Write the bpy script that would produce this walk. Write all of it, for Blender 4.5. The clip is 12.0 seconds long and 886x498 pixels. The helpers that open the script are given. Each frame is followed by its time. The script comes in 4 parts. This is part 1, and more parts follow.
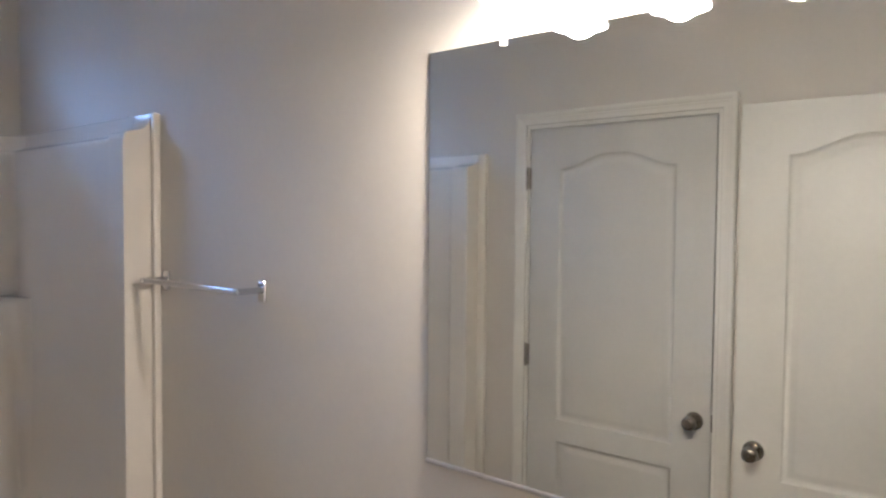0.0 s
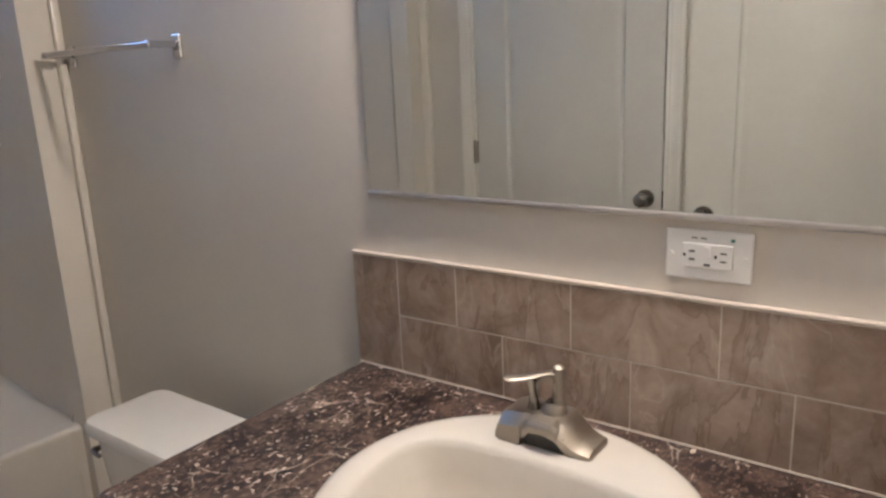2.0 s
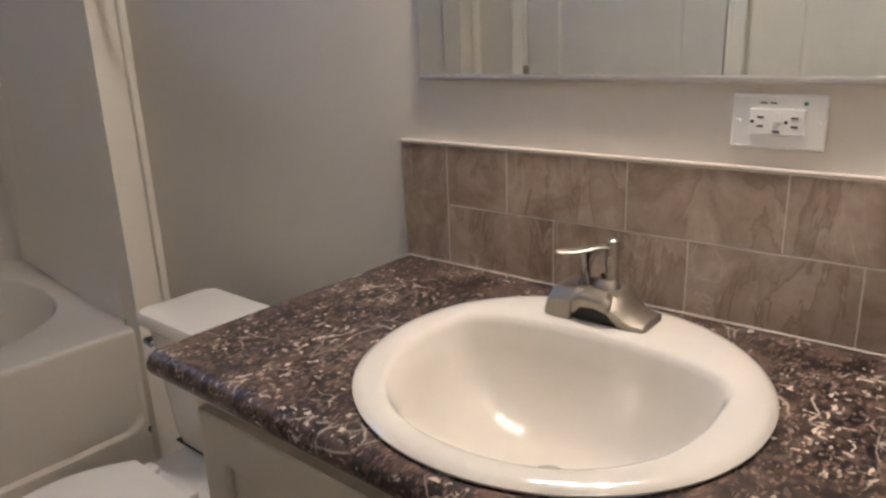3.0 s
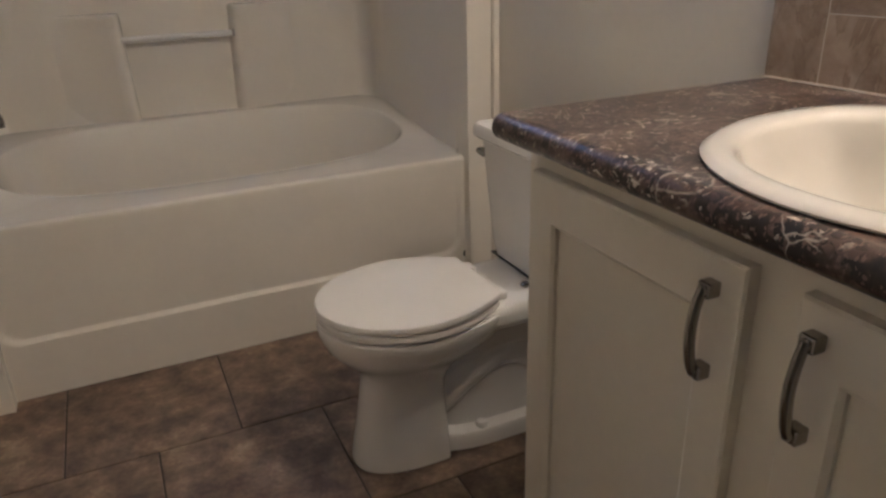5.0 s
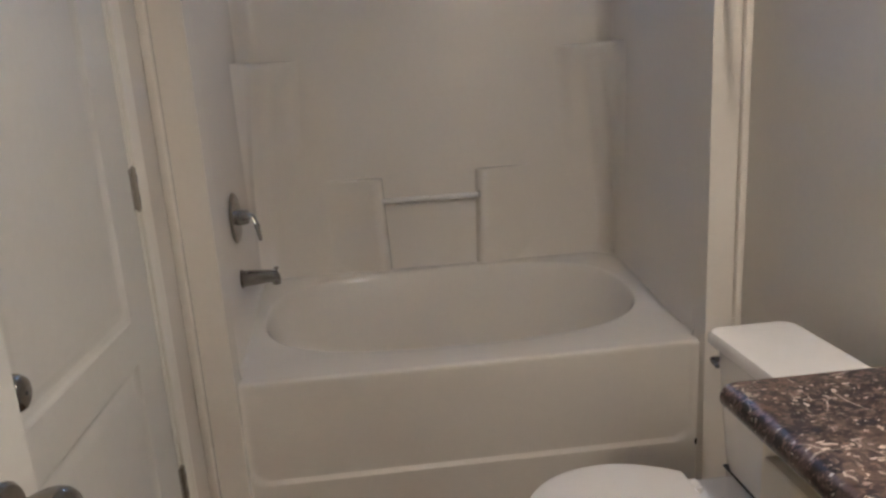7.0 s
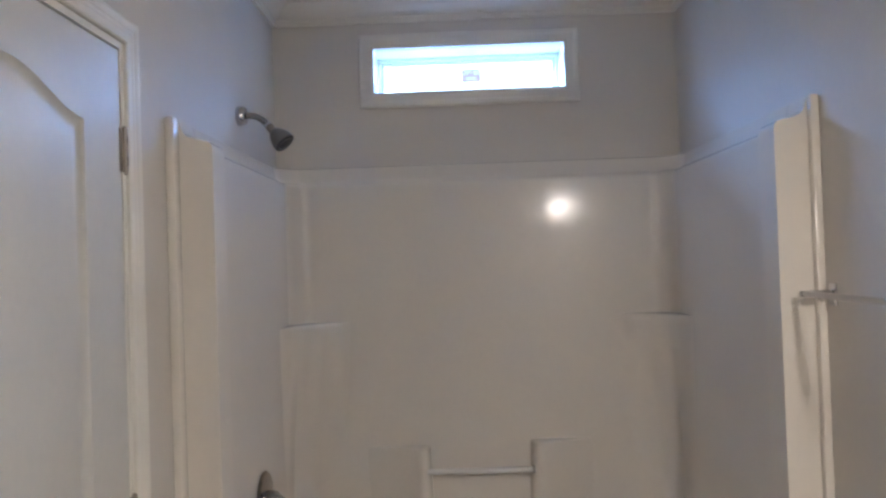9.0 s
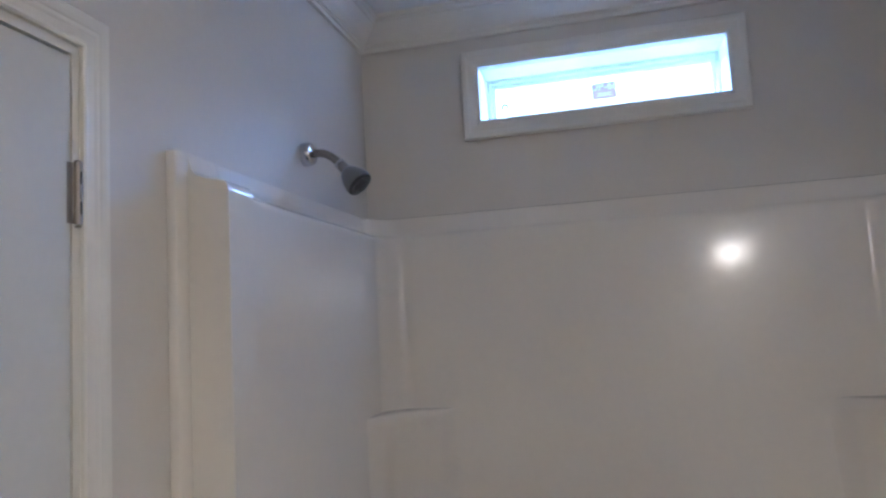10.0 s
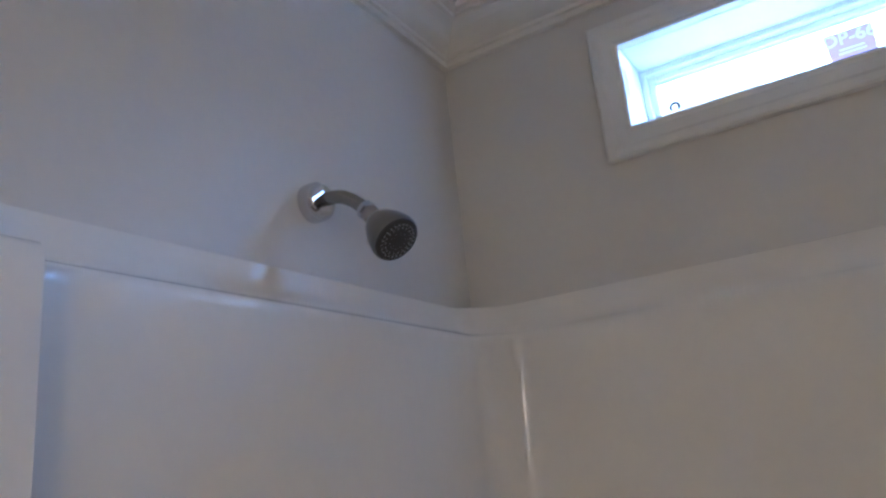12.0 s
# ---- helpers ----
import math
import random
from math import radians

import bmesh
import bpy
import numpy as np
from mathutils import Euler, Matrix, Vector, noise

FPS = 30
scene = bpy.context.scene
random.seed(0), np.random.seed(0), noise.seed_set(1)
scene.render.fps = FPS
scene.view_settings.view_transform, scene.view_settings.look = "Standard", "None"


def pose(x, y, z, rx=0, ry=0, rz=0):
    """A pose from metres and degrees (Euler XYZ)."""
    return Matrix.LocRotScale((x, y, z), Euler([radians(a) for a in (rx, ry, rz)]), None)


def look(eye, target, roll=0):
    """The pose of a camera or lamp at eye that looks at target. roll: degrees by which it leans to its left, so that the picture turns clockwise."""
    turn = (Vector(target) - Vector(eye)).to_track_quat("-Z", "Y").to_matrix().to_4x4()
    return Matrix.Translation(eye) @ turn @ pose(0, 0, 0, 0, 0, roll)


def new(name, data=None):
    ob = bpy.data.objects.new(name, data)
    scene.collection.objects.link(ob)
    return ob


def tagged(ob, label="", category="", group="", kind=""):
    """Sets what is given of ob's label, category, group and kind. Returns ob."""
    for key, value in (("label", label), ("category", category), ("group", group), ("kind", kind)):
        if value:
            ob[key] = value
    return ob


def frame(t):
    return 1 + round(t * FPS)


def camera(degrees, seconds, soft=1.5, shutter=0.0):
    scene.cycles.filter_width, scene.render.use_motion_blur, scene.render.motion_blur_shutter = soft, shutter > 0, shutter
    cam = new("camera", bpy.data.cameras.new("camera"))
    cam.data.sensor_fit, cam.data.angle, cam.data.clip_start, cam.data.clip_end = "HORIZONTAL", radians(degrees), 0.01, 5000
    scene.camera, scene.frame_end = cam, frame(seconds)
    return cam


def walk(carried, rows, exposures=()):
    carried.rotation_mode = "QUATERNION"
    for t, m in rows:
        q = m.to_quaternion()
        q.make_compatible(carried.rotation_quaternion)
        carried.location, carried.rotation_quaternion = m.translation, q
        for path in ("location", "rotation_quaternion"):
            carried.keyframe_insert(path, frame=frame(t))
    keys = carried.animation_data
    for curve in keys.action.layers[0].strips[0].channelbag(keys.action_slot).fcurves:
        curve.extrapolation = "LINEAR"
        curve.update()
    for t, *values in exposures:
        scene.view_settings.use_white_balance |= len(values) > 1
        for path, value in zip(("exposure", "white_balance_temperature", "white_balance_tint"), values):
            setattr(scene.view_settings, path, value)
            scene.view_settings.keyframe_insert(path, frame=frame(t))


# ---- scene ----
cam = camera(63.7, 12.0, soft=2.6)
PATH = [
    (0, (0.498, -2.916, 1.649), (2.026, -1.629, 1.569), 0.5),
    (0.5, (0.519, -2.91, 1.581), (2.058, -1.648, 1.38), -1.2),
    (1, (0.538, -2.902, 1.514), (2.091, -1.678, 1.221), -2.5),
    (1.5, (0.554, -2.894, 1.448), (2.129, -1.721, 1.067), -2.6),
    (2, (0.563, -2.889, 1.383), (2.126, -1.73, 0.92), -2.5),
    (2.5, (0.555, -2.883, 1.318), (2.086, -1.705, 0.798), -2.2),
    (2.7, (0.552, -2.88, 1.294), (2.062, -1.685, 0.755), -2.1),
    (4.3, (0.49, -2.89, 1.106), (1.551, -1.358, 0.38), -2.5),
    (4.5, (0.484, -2.888, 1.09), (1.459, -1.31, 0.343), -2.2),
    (5, (0.47, -2.885, 1.076), (1.234, -1.206, 0.302), -1.8),
    (5.5, (0.467, -2.869, 1.09), (1.054, -1.109, 0.343), -1.8),
    (6, (0.473, -2.853, 1.131), (0.897, -1.024, 0.441), -2.4),
    (6.5, (0.496, -2.841, 1.198), (0.763, -0.954, 0.593), -3.4),
    (7, (0.521, -2.842, 1.29), (0.694, -0.908, 0.811), -3.6),
    (7.5, (0.548, -2.85, 1.374), (0.702, -0.878, 1.078), -3.5),
    (7.7, (0.557, -2.851, 1.405), (0.709, -0.868, 1.187), -3.3),
    (9.3, (0.677, -2.535, 1.601), (0.556, -0.54, 1.673), -2.4),
    (9.5, (0.668, -2.401, 1.606), (0.476, -0.413, 1.712), -2.9),
    (10, (0.744, -2.108, 1.614), (0.278, -0.174, 1.82), -3.2),
    (10.5, (0.766, -1.844, 1.61), (0.107, 0.018, 1.921), -4.7),
    (11, (0.749, -1.566, 1.642), (-0.035, 0.227, 2.054), -5.0),
    (11.5, (0.715, -1.375, 1.673), (-0.157, 0.354, 2.172), -5.3),
    (12, (0.665, -1.236, 1.678), (-0.298, 0.427, 2.232), -5.9),
]
walk(cam, [(t, look(eye, target, roll)) for t, eye, target, roll in PATH],
     [(0.0, 0.00, 4950, 12), (2.5, -0.23, 5000, 12), (4.5, -0.19, 5220, 12), (6.5, -0.18, 5100, 12), (7.5, -0.11, 4950, 11), (9.5, -0.07, 4750, 12), (10.0, -0.16, 4630, 12), (11.0, -0.26, 4760, 12), (12.0, -0.24, 4880, 12)])

# ---- world, sun and lamps ----
world = bpy.data.worlds.new("sky")
scene.world = world
world.use_nodes = True
wn = world.node_tree.nodes
sky = wn.new("ShaderNodeTexSky")
sky.sky_type = "NISHITA"
sky.sun_disc = False
sky.sun_elevation, sky.sun_rotation = radians(48), radians(200)
wn["Background"].inputs["Strength"].default_value = 0.15
world.node_tree.links.new(sky.outputs["Color"], wn["Background"].inputs["Color"])

sun_data = bpy.data.lights.new("sun", "SUN")
sun_data.energy, sun_data.angle, sun_data.color = 3.0, radians(0.5), (1.0, 0.95, 0.88)
new("sun", sun_data).matrix_world = look((3, -12, 14), (0, 0, 0))

W, CEIL = 1.52, 2.575          # room width, ceiling height
Y_NEAR = -2.93                 # inner face of the entrance wall
WX0, WX1, WZ0, WZ1 = 0.376, 1.103, 2.214, 2.391   # window opening

# daylight in the window's opening
day = bpy.data.lights.new("window_daylight", "AREA")
day.shape, day.size, day.size_y = "RECTANGLE", WX1 - WX0 + 0.1, 0.30
day.energy, day.color = 74.0, (0.42, 0.62, 1.0)
new("window_daylight", day).matrix_world = look(((WX0 + WX1) / 2 - 0.22, 0.32, (WZ0 + WZ1) / 2 + 0.24), ((WX0 + WX1) / 2 + 0.12, -0.5, (WZ0 + WZ1) / 2 - 0.50))

# added sky-blue fill lamp under the window head, aimed steeply down at the tub
steep = bpy.data.lights.new("window_head_fill", "AREA")
steep.shape, steep.size, steep.size_y = "RECTANGLE", WX1 - WX0 - 0.03, 0.05
steep.energy, steep.color = 1.2, (0.46, 0.65, 1.0)
new("window_head_fill", steep).matrix_world = look(((WX0 + WX1) / 2, 0.028, WZ1 - 0.012), ((WX0 + WX1) / 2, -0.06, WZ1 - 1.0))

LAMP_Y = (-2.28, -2.46, -2.64)
LAMP_X, LAMP_Z = 1.405, 2.003
for ly in LAMP_Y:
    bulb_light = bpy.data.lights.new("bulb_light", "POINT")
    bulb_light.energy, bulb_light.color, bulb_light.shadow_soft_size = 15.0, (1.0, 0.745, 0.475), 0.032
    new("bulb_light", bulb_light).location = (LAMP_X, ly, LAMP_Z)


# ---- materials ----
def material(name, color, rough=0.5, metal=0.0, grain=0.03, scale=60.0, bump=0.0, bump_scale=200.0, coat=0.0, stain=0.04, spec=0.5, coat_rough=0.06):
    """A paint, ceramic or metal with colour variation at two scales and fine relief."""
    m = bpy.data.materials.new(name)
    m.use_nodes = True
    nt = m.node_tree
    b = nt.nodes["Principled BSDF"]
    b.inputs["Roughness"].default_value, b.inputs["Metallic"].default_value = rough, metal
    b.inputs["Coat Weight"].default_value, b.inputs["Coat Roughness"].default_value = coat, coat_rough
    b.inputs["Specular IOR Level"].default_value = spec
    tc = nt.nodes.new("ShaderNodeTexCoord")
    last = None
    for sc, amount in ((scale, grain), (3.1, stain)):
        n = nt.nodes.new("ShaderNodeTexNoise")
        n.inputs["Scale"].default_value, n.inputs["Detail"].default_value = sc, 4
        nt.links.new(tc.outputs["Object"], n.inputs["Vector"])
        r = nt.nodes.new("ShaderNodeMapRange")
        r.inputs["From Min"].default_value, r.inputs["From Max"].default_value = 0.3, 0.7
        r.inputs["To Min"].default_value, r.inputs["To Max"].default_value = 1 - amount, 1 + amount
        nt.links.new(n.outputs["Fac"], r.inputs["Value"])
        v = nt.nodes.new("ShaderNodeVectorMath")
        v.operation = "SCALE"
        if last:
            nt.links.new(last.outputs[0], v.inputs[0])
        else:
            v.inputs[0].default_value = color
        nt.links.new(r.outputs[0], v.inputs["Scale"])
        last = v
    nt.links.new(last.outputs[0], b.inputs["Base Color"])
    if bump:
        n = nt.nodes.new("ShaderNodeTexNoise")
        n.inputs["Scale"].default_value, n.inputs["Detail"].default_value = bump_scale, 3
        nt.links.new(tc.outputs["Object"], n.inputs["Vector"])
        bp = nt.nodes.new("ShaderNodeBump")
        bp.inputs["Strength"].default_value, bp.inputs["Distance"].default_value = bump, 0.002
        nt.links.new(n.outputs["Fac"], bp.inputs["Height"])
        nt.links.new(bp.outputs["Normal"], b.inputs["Normal"])
    return m


def ramp(nt, source, stops):
    r = nt.nodes.new("ShaderNodeValToRGB")
    e = r.color_ramp.elements
    while len(e) < len(stops):
        e.new(0.5)
    for el, (p, c) in zip(e, stops):
        el.position, el.color = p, (*c, 1)
    nt.links.new(source, r.inputs["Fac"])
    return r.outputs["Color"]


def tex(nt, kind, vector, **values):
    n = nt.nodes.new("ShaderNodeTex" + kind)
    for k, v in values.items():
        n.inputs[k].default_value = v
    nt.links.new(vector, n.inputs["Vector"])
    return n


def mix(nt, a, b, fac, blend="MIX"):
    m = nt.nodes.new("ShaderNodeMix")
    m.data_type, m.blend_type = "RGBA", blend
    for val, sock in ((a, m.inputs[6]), (b, m.inputs[7]), (fac, m.inputs[0])):
        if isinstance(val, bpy.types.NodeSocket):
            nt.links.new(val, sock)
        elif isinstance(val, tuple):
            sock.default_value = (*val, 1)
        else:
            sock.default_value = val
    return m.outputs[2]


def offset_by_random(nt, coord, amount):
    """Object coordinates shifted by the object's own random number, so that no two tiles look alike."""
    info = nt.nodes.new("ShaderNodeObjectInfo")
    mul = nt.nodes.new("ShaderNodeVectorMath")
    mul.operation = "SCALE"
    mul.inputs[0].default_value = (amount, amount * 0.7, amount * 1.3)
    nt.links.new(info.outputs["Random"], mul.inputs["Scale"])
    add = nt.nodes.new("ShaderNodeVectorMath")
    add.operation = "ADD"
    nt.links.new(coord, add.inputs[0])
    nt.links.new(mul.outputs[0], add.inputs[1])
    return add.outputs[0]


def marble_laminate():
    m = bpy.data.materials.new("dark_marble_laminate")
    m.use_nodes = True
    nt = m.node_tree
    b = nt.nodes["Principled BSDF"]
    co = nt.nodes.new("ShaderNodeTexCoord").outputs["Object"]
    warp = tex(nt, "Noise", co, Scale=22.0, Detail=4.0)
    v = nt.nodes.new("ShaderNodeVectorMath")
    v.operation = "MULTIPLY_ADD"
    v.inputs[1].default_value = (0.032, 0.032, 0.032)
    nt.links.new(warp.outputs["Color"], v.inputs[0])
    nt.links.new(co, v.inputs[2])
    wc = v.outputs[0]
    base = ramp(nt, tex(nt, "Noise", wc, Scale=26.0, Detail=8.0, Roughness=0.72).outputs["Fac"],
                [(0.36, (0.010, 0.008, 0.009)), (0.45, (0.032, 0.021, 0.018)), (0.54, (0.072, 0.046, 0.037)), (0.67, (0.15, 0.104, 0.082))])

    warp2 = tex(nt, "Noise", co, Scale=70.0, Detail=2.0)
    v2 = nt.nodes.new("ShaderNodeVectorMath")
    v2.operation = "MULTIPLY_ADD"
    v2.inputs[1].default_value = (0.012, 0.012, 0.012)
    nt.links.new(warp2.outputs["Color"], v2.inputs[0])
    nt.links.new(co, v2.inputs[2])

    def chips(before, scale, share, color, stretch=(1, 1, 1), turn=0.0, masked=None):
        """Angular chips: a share of the cells takes the colour."""
        mp = nt.nodes.new("ShaderNodeMapping")
        mp.inputs["Scale"].default_value, mp.inputs["Rotation"].default_value = stretch, (radians(turn * 0.4), radians(turn * 0.7), radians(turn))
        nt.links.new(v2.outputs[0], mp.inputs["Vector"])
        cell = tex(nt, "Voronoi", mp.outputs[0], Scale=scale)
        sep = nt.nodes.new("ShaderNodeSeparateColor")
        nt.links.new(cell.outputs["Color"], sep.inputs[0])
        pick = ramp(nt, sep.outputs[0], [(1 - share, (0, 0, 0)), (1 - share + 0.01, (1, 1, 1))])
        if masked:
            where = ramp(nt, tex(nt, "Noise", co, Scale=masked, Detail=3.0).outputs["Fac"], [(0.46, (0, 0, 0)), (0.56, (1, 1, 1))])
            pick = mix(nt, pick, where, 1.0, "MULTIPLY")
        return mix(nt, before, color, pick)

    drift = ramp(nt, tex(nt, "Noise", wc, Scale=9.0, Detail=5.0, Roughness=0.6).outputs["Fac"], [(0.36, (0.30, 0.28, 0.30)), (0.50, (0.85, 0.84, 0.84)), (0.64, (1.25, 1.22, 1.2))])
    base = mix(nt, base, drift, 1.0, "MULTIPLY")
    c1 = chips(base, 34.0, 0.12, (0.014, 0.011, 0.013), (1, 1.9, 1), 30)
    c1 = chips(c1, 70.0, 0.14, (0.018, 0.013, 0.014), (1.6, 1, 1), 10)
    c1 = chips(c1, 110.0, 0.16, (0.098, 0.064, 0.050))
    c1 = chips(c1, 170.0, 0.14, (0.165, 0.108, 0.085), (1, 2.2, 1.5), 20)
    c1 = chips(c1, 95.0, 0.034, (0.58, 0.49, 0.40), (1.0, 3.0, 3.0), 28, 9.0)
    c1 = chips(c1, 88.0, 0.028, (0.62, 0.54, 0.45), (3.4, 1.0, 3.4), 14, 10.0)
    c1 = chips(c1, 190.0, 0.040, (0.46, 0.39, 0.32), (1, 1.3, 1), 40, 14.0)

    def veins(before, scale, width, mask_scale, stretch):
        """Thin pale cracks that come and go."""
        mp = nt.nodes.new("ShaderNodeMapping")
        mp.inputs["Scale"].default_value, mp.inputs["Rotation"].default_value = stretch, (0, 0, radians(25))
        nt.links.new(wc, mp.inputs["Vector"])
        crack = tex(nt, "Voronoi", mp.outputs[0], Scale=scale)
        crack.feature = "DISTANCE_TO_EDGE"
        line = ramp(nt, crack.outputs["Distance"], [(0.0, (0.85, 0.85, 0.85)), (width * 0.5, (0.5, 0.5, 0.5)), (width, (0, 0, 0))])
        mask = ramp(nt, tex(nt, "Noise", co, Scale=mask_scale, Detail=4.0).outputs["Fac"], [(0.57, (0, 0, 0)), (0.64, (1, 1, 1))])
        return mix(nt, before, (0.60, 0.52, 0.43), mix(nt, line, mask, 1.0, "MULTIPLY"))

    c3 = veins(c1, 9.0, 0.020, 9.0, (1.0, 2.2, 1.0))
    c3 = veins(c3, 12.0, 0.018, 12.0, (1.8, 1.0, 1.4))
    nt.links.new(c3, b.inputs["Base Color"])
    b.inputs["Roughness"].default_value = 0.3
    bp = nt.nodes.new("ShaderNodeBump")
    bp.inputs["Strength"].default_value, bp.inputs["Distance"].default_value = 0.06, 0.001
    nt.links.new(tex(nt, "Noise", co, Scale=260.0, Detail=2.0).outputs["Fac"], bp.inputs["Height"])
    nt.links.new(bp.outputs["Normal"], b.inputs["Normal"])
    return m


def stone_tile(name, stops, scale, rough, vein_color=None, bump=0.2):
    m = bpy.data.materials.new(name)
    m.use_nodes = True
    nt = m.node_tree
    b = nt.nodes["Principled BSDF"]
    co = offset_by_random(nt, nt.nodes.new("ShaderNodeTexCoord").outputs["Object"], 17.0)
    big = tex(nt, "Noise", co, Scale=scale, Detail=6.0, Roughness=0.66, Distortion=0.15)
    col = ramp(nt, big.outputs["Fac"], stops)
    small = tex(nt, "Noise", co, Scale=scale * 7, Detail=5.0, Roughness=0.7)
    col = mix(nt, col, ramp(nt, small.outputs["Fac"], [(0.3, (0.62, 0.60, 0.58)), (0.7, (1.2, 1.18, 1.15))]), 0.7, "MULTIPLY")
    if vein_color:
        w = tex(nt, "Noise", co, Scale=scale * 0.5, Detail=2.0, Distortion=1.0)
        line = ramp(nt, w.outputs["Fac"], [(0.40, (0, 0, 0)), (0.47, (0.22, 0.22, 0.22)), (0.497, (0.62, 0.62, 0.62)), (0.505, (0, 0, 0))])
        col = mix(nt, col, vein_color, line)
    nt.links.new(col, b.inputs["Base Color"])
    b.inputs["Roughness"].default_value = rough
    bp = nt.nodes.new("ShaderNodeBump")
    bp.inputs["Strength"].default_value, bp.inputs["Distance"].default_value = bump, 0.002
    nt.links.new(small.outputs["Fac"], bp.inputs["Height"])
    nt.links.new(bp.outputs["Normal"], b.inputs["Normal"])
    return m


def taupe_tile():
    """Glazed taupe tile: cloudy patches, darker runs and fine pale scratches."""
    m = bpy.data.materials.new("taupe_wall_tile")
    m.use_nodes = True
    nt = m.node_tree
    b = nt.nodes["Principled BSDF"]
    co = offset_by_random(nt, nt.nodes.new("ShaderNodeTexCoord").outputs["Object"], 17.0)
    cloud = tex(nt, "Noise", co, Scale=9.0, Detail=5.0, Roughness=0.6, Distortion=0.9)
    col = ramp(nt, cloud.outputs["Fac"], [(0.30, (0.215, 0.155, 0.112)), (0.44, (0.32, 0.243, 0.184)), (0.56, (0.40, 0.315, 0.247)), (0.70, (0.47, 0.385, 0.315))])
    fine = tex(nt, "Noise", co, Scale=70.0, Detail=5.0, Roughness=0.65)
    col = mix(nt, col, ramp(nt, fine.outputs["Fac"], [(0.3, (0.84, 0.83, 0.82)), (0.7, (1.1, 1.1, 1.1))]), 0.6, "MULTIPLY")
    tall = nt.nodes.new("ShaderNodeMapping")
    tall.inputs["Scale"].default_value, tall.inputs["Rotation"].default_value = (1.0, 1.0, 0.34), (radians(12), 0, 0)
    nt.links.new(co, tall.inputs["Vector"])
    run = tex(nt, "Noise", tall.outputs[0], Scale=9.0, Detail=5.0, Roughness=0.6, Distortion=1.2)
    col = mix(nt, col, (0.175, 0.118, 0.082), ramp(nt, run.outputs["Fac"], [(0.36, (0, 0, 0)), (0.47, (0.30, 0.30, 0.30)), (0.495, (0.62, 0.62, 0.62)), (0.505, (0.06, 0.06, 0.06)), (0.60, (0, 0, 0))]))
    where = ramp(nt, tex(nt, "Noise", co, Scale=7.0, Detail=2.0).outputs["Fac"], [(0.52, (0, 0, 0)), (0.62, (1, 1, 1))])
    pale = ramp(nt, tex(nt, "Noise", tall.outputs[0], Scale=11.0, Detail=4.0, Distortion=2.2).outputs["Fac"], [(0.53, (0, 0, 0)), (0.545, (0.5, 0.5, 0.5)), (0.56, (0, 0, 0))])
    col = mix(nt, col, (0.56, 0.48, 0.40), mix(nt, pale, where, 1.0, "MULTIPLY"))
    nt.links.new(col, b.inputs["Base Color"])
    b.inputs["Roughness"].default_value = 0.32
    bp = nt.nodes.new("ShaderNodeBump")
    bp.inputs["Strength"].default_value, bp.inputs["Distance"].default_value = 0.05, 0.002
    nt.links.new(fine.outputs["Fac"], bp.inputs["Height"])
    nt.links.new(bp.outputs["Normal"], b.inputs["Normal"])
    return m


def glow(name, color, strength):
    m = bpy.data.materials.new(name)
    m.use_nodes = True
    b = m.node_tree.nodes["Principled BSDF"]
    b.inputs["Base Color"].default_value = (0.85, 0.82, 0.76, 1)
    b.inputs["Roughness"].default_value = 0.35
    b.inputs["Emission Color"].default_value, b.inputs["Emission Strength"].default_value = (*color, 1), strength
    return m


def clear_glass():
    m = bpy.data.materials.new("window_glass")
    m.use_nodes = True
    b = m.node_tree.nodes["Principled BSDF"]
    b.inputs["Base Color"].default_value = (0.97, 0.99, 0.985, 1)
    b.inputs["Transmission Weight"].default_value, b.inputs["Roughness"].default_value, b.inputs["IOR"].default_value = 1, 0, 1.45
    return m


def thin_paper(name, color):
    """Thin printed film that lets daylight through."""
    m = bpy.data.materials.new(name)
    m.use_nodes = True
    nt = m.node_tree
    b = nt.nodes["Principled BSDF"]
    b.inputs["Base Color"].default_value, b.inputs["Roughness"].default_value = (*color, 1), 0.5
    t = nt.nodes.new("ShaderNodeBsdfTranslucent")
    t.inputs["Color"].default_value = (*color, 1)
    both = nt.nodes.new("ShaderNodeMixShader")
    both.inputs[0].default_value = 0.08
    nt.links.new(b.outputs[0], both.inputs[1])
    nt.links.new(t.outputs[0], both.inputs[2])
    nt.links.new(both.outputs[0], nt.nodes["Material Output"].inputs["Surface"])
    return m


PAINT = material("wall_paint", (0.67, 0.63, 0.565), 0.62, grain=0.012, bump=0.12, bump_scale=320, stain=0.02)
CEILING = material("ceiling_paint", (0.78, 0.77, 0.74), 0.7, grain=0.015, bump=0.15, bump_scale=300)
TRIM = material("white_trim_paint", (0.78, 0.75, 0.675), 0.32, grain=0.015, bump=0.04, bump_scale=150)
DOORPAINT = material("white_door_paint", (0.62, 0.605, 0.56), 0.38, grain=0.015, bump=0.08, bump_scale=420)
ACRYLIC = material("gloss_fiberglass", (0.78, 0.735, 0.66), 0.13, grain=0.01, bump=0.014, bump_scale=12, stain=0.015, spec=0.38)
CERAMIC = material("white_ceramic", (0.82, 0.80, 0.77), 0.08, grain=0.008, coat=0.6, stain=0.01)
BISCUIT = material("biscuit_ceramic", (0.70, 0.66, 0.60), 0.07, grain=0.008, coat=0.6, stain=0.01)
SEATPL = material("white_seat_plastic", (0.82, 0.79, 0.76), 0.22, grain=0.008, stain=0.01)
CABINET = material("painted_cabinet", (0.69, 0.635, 0.54), 0.36, grain=0.015, bump=0.05, bump_scale=200)
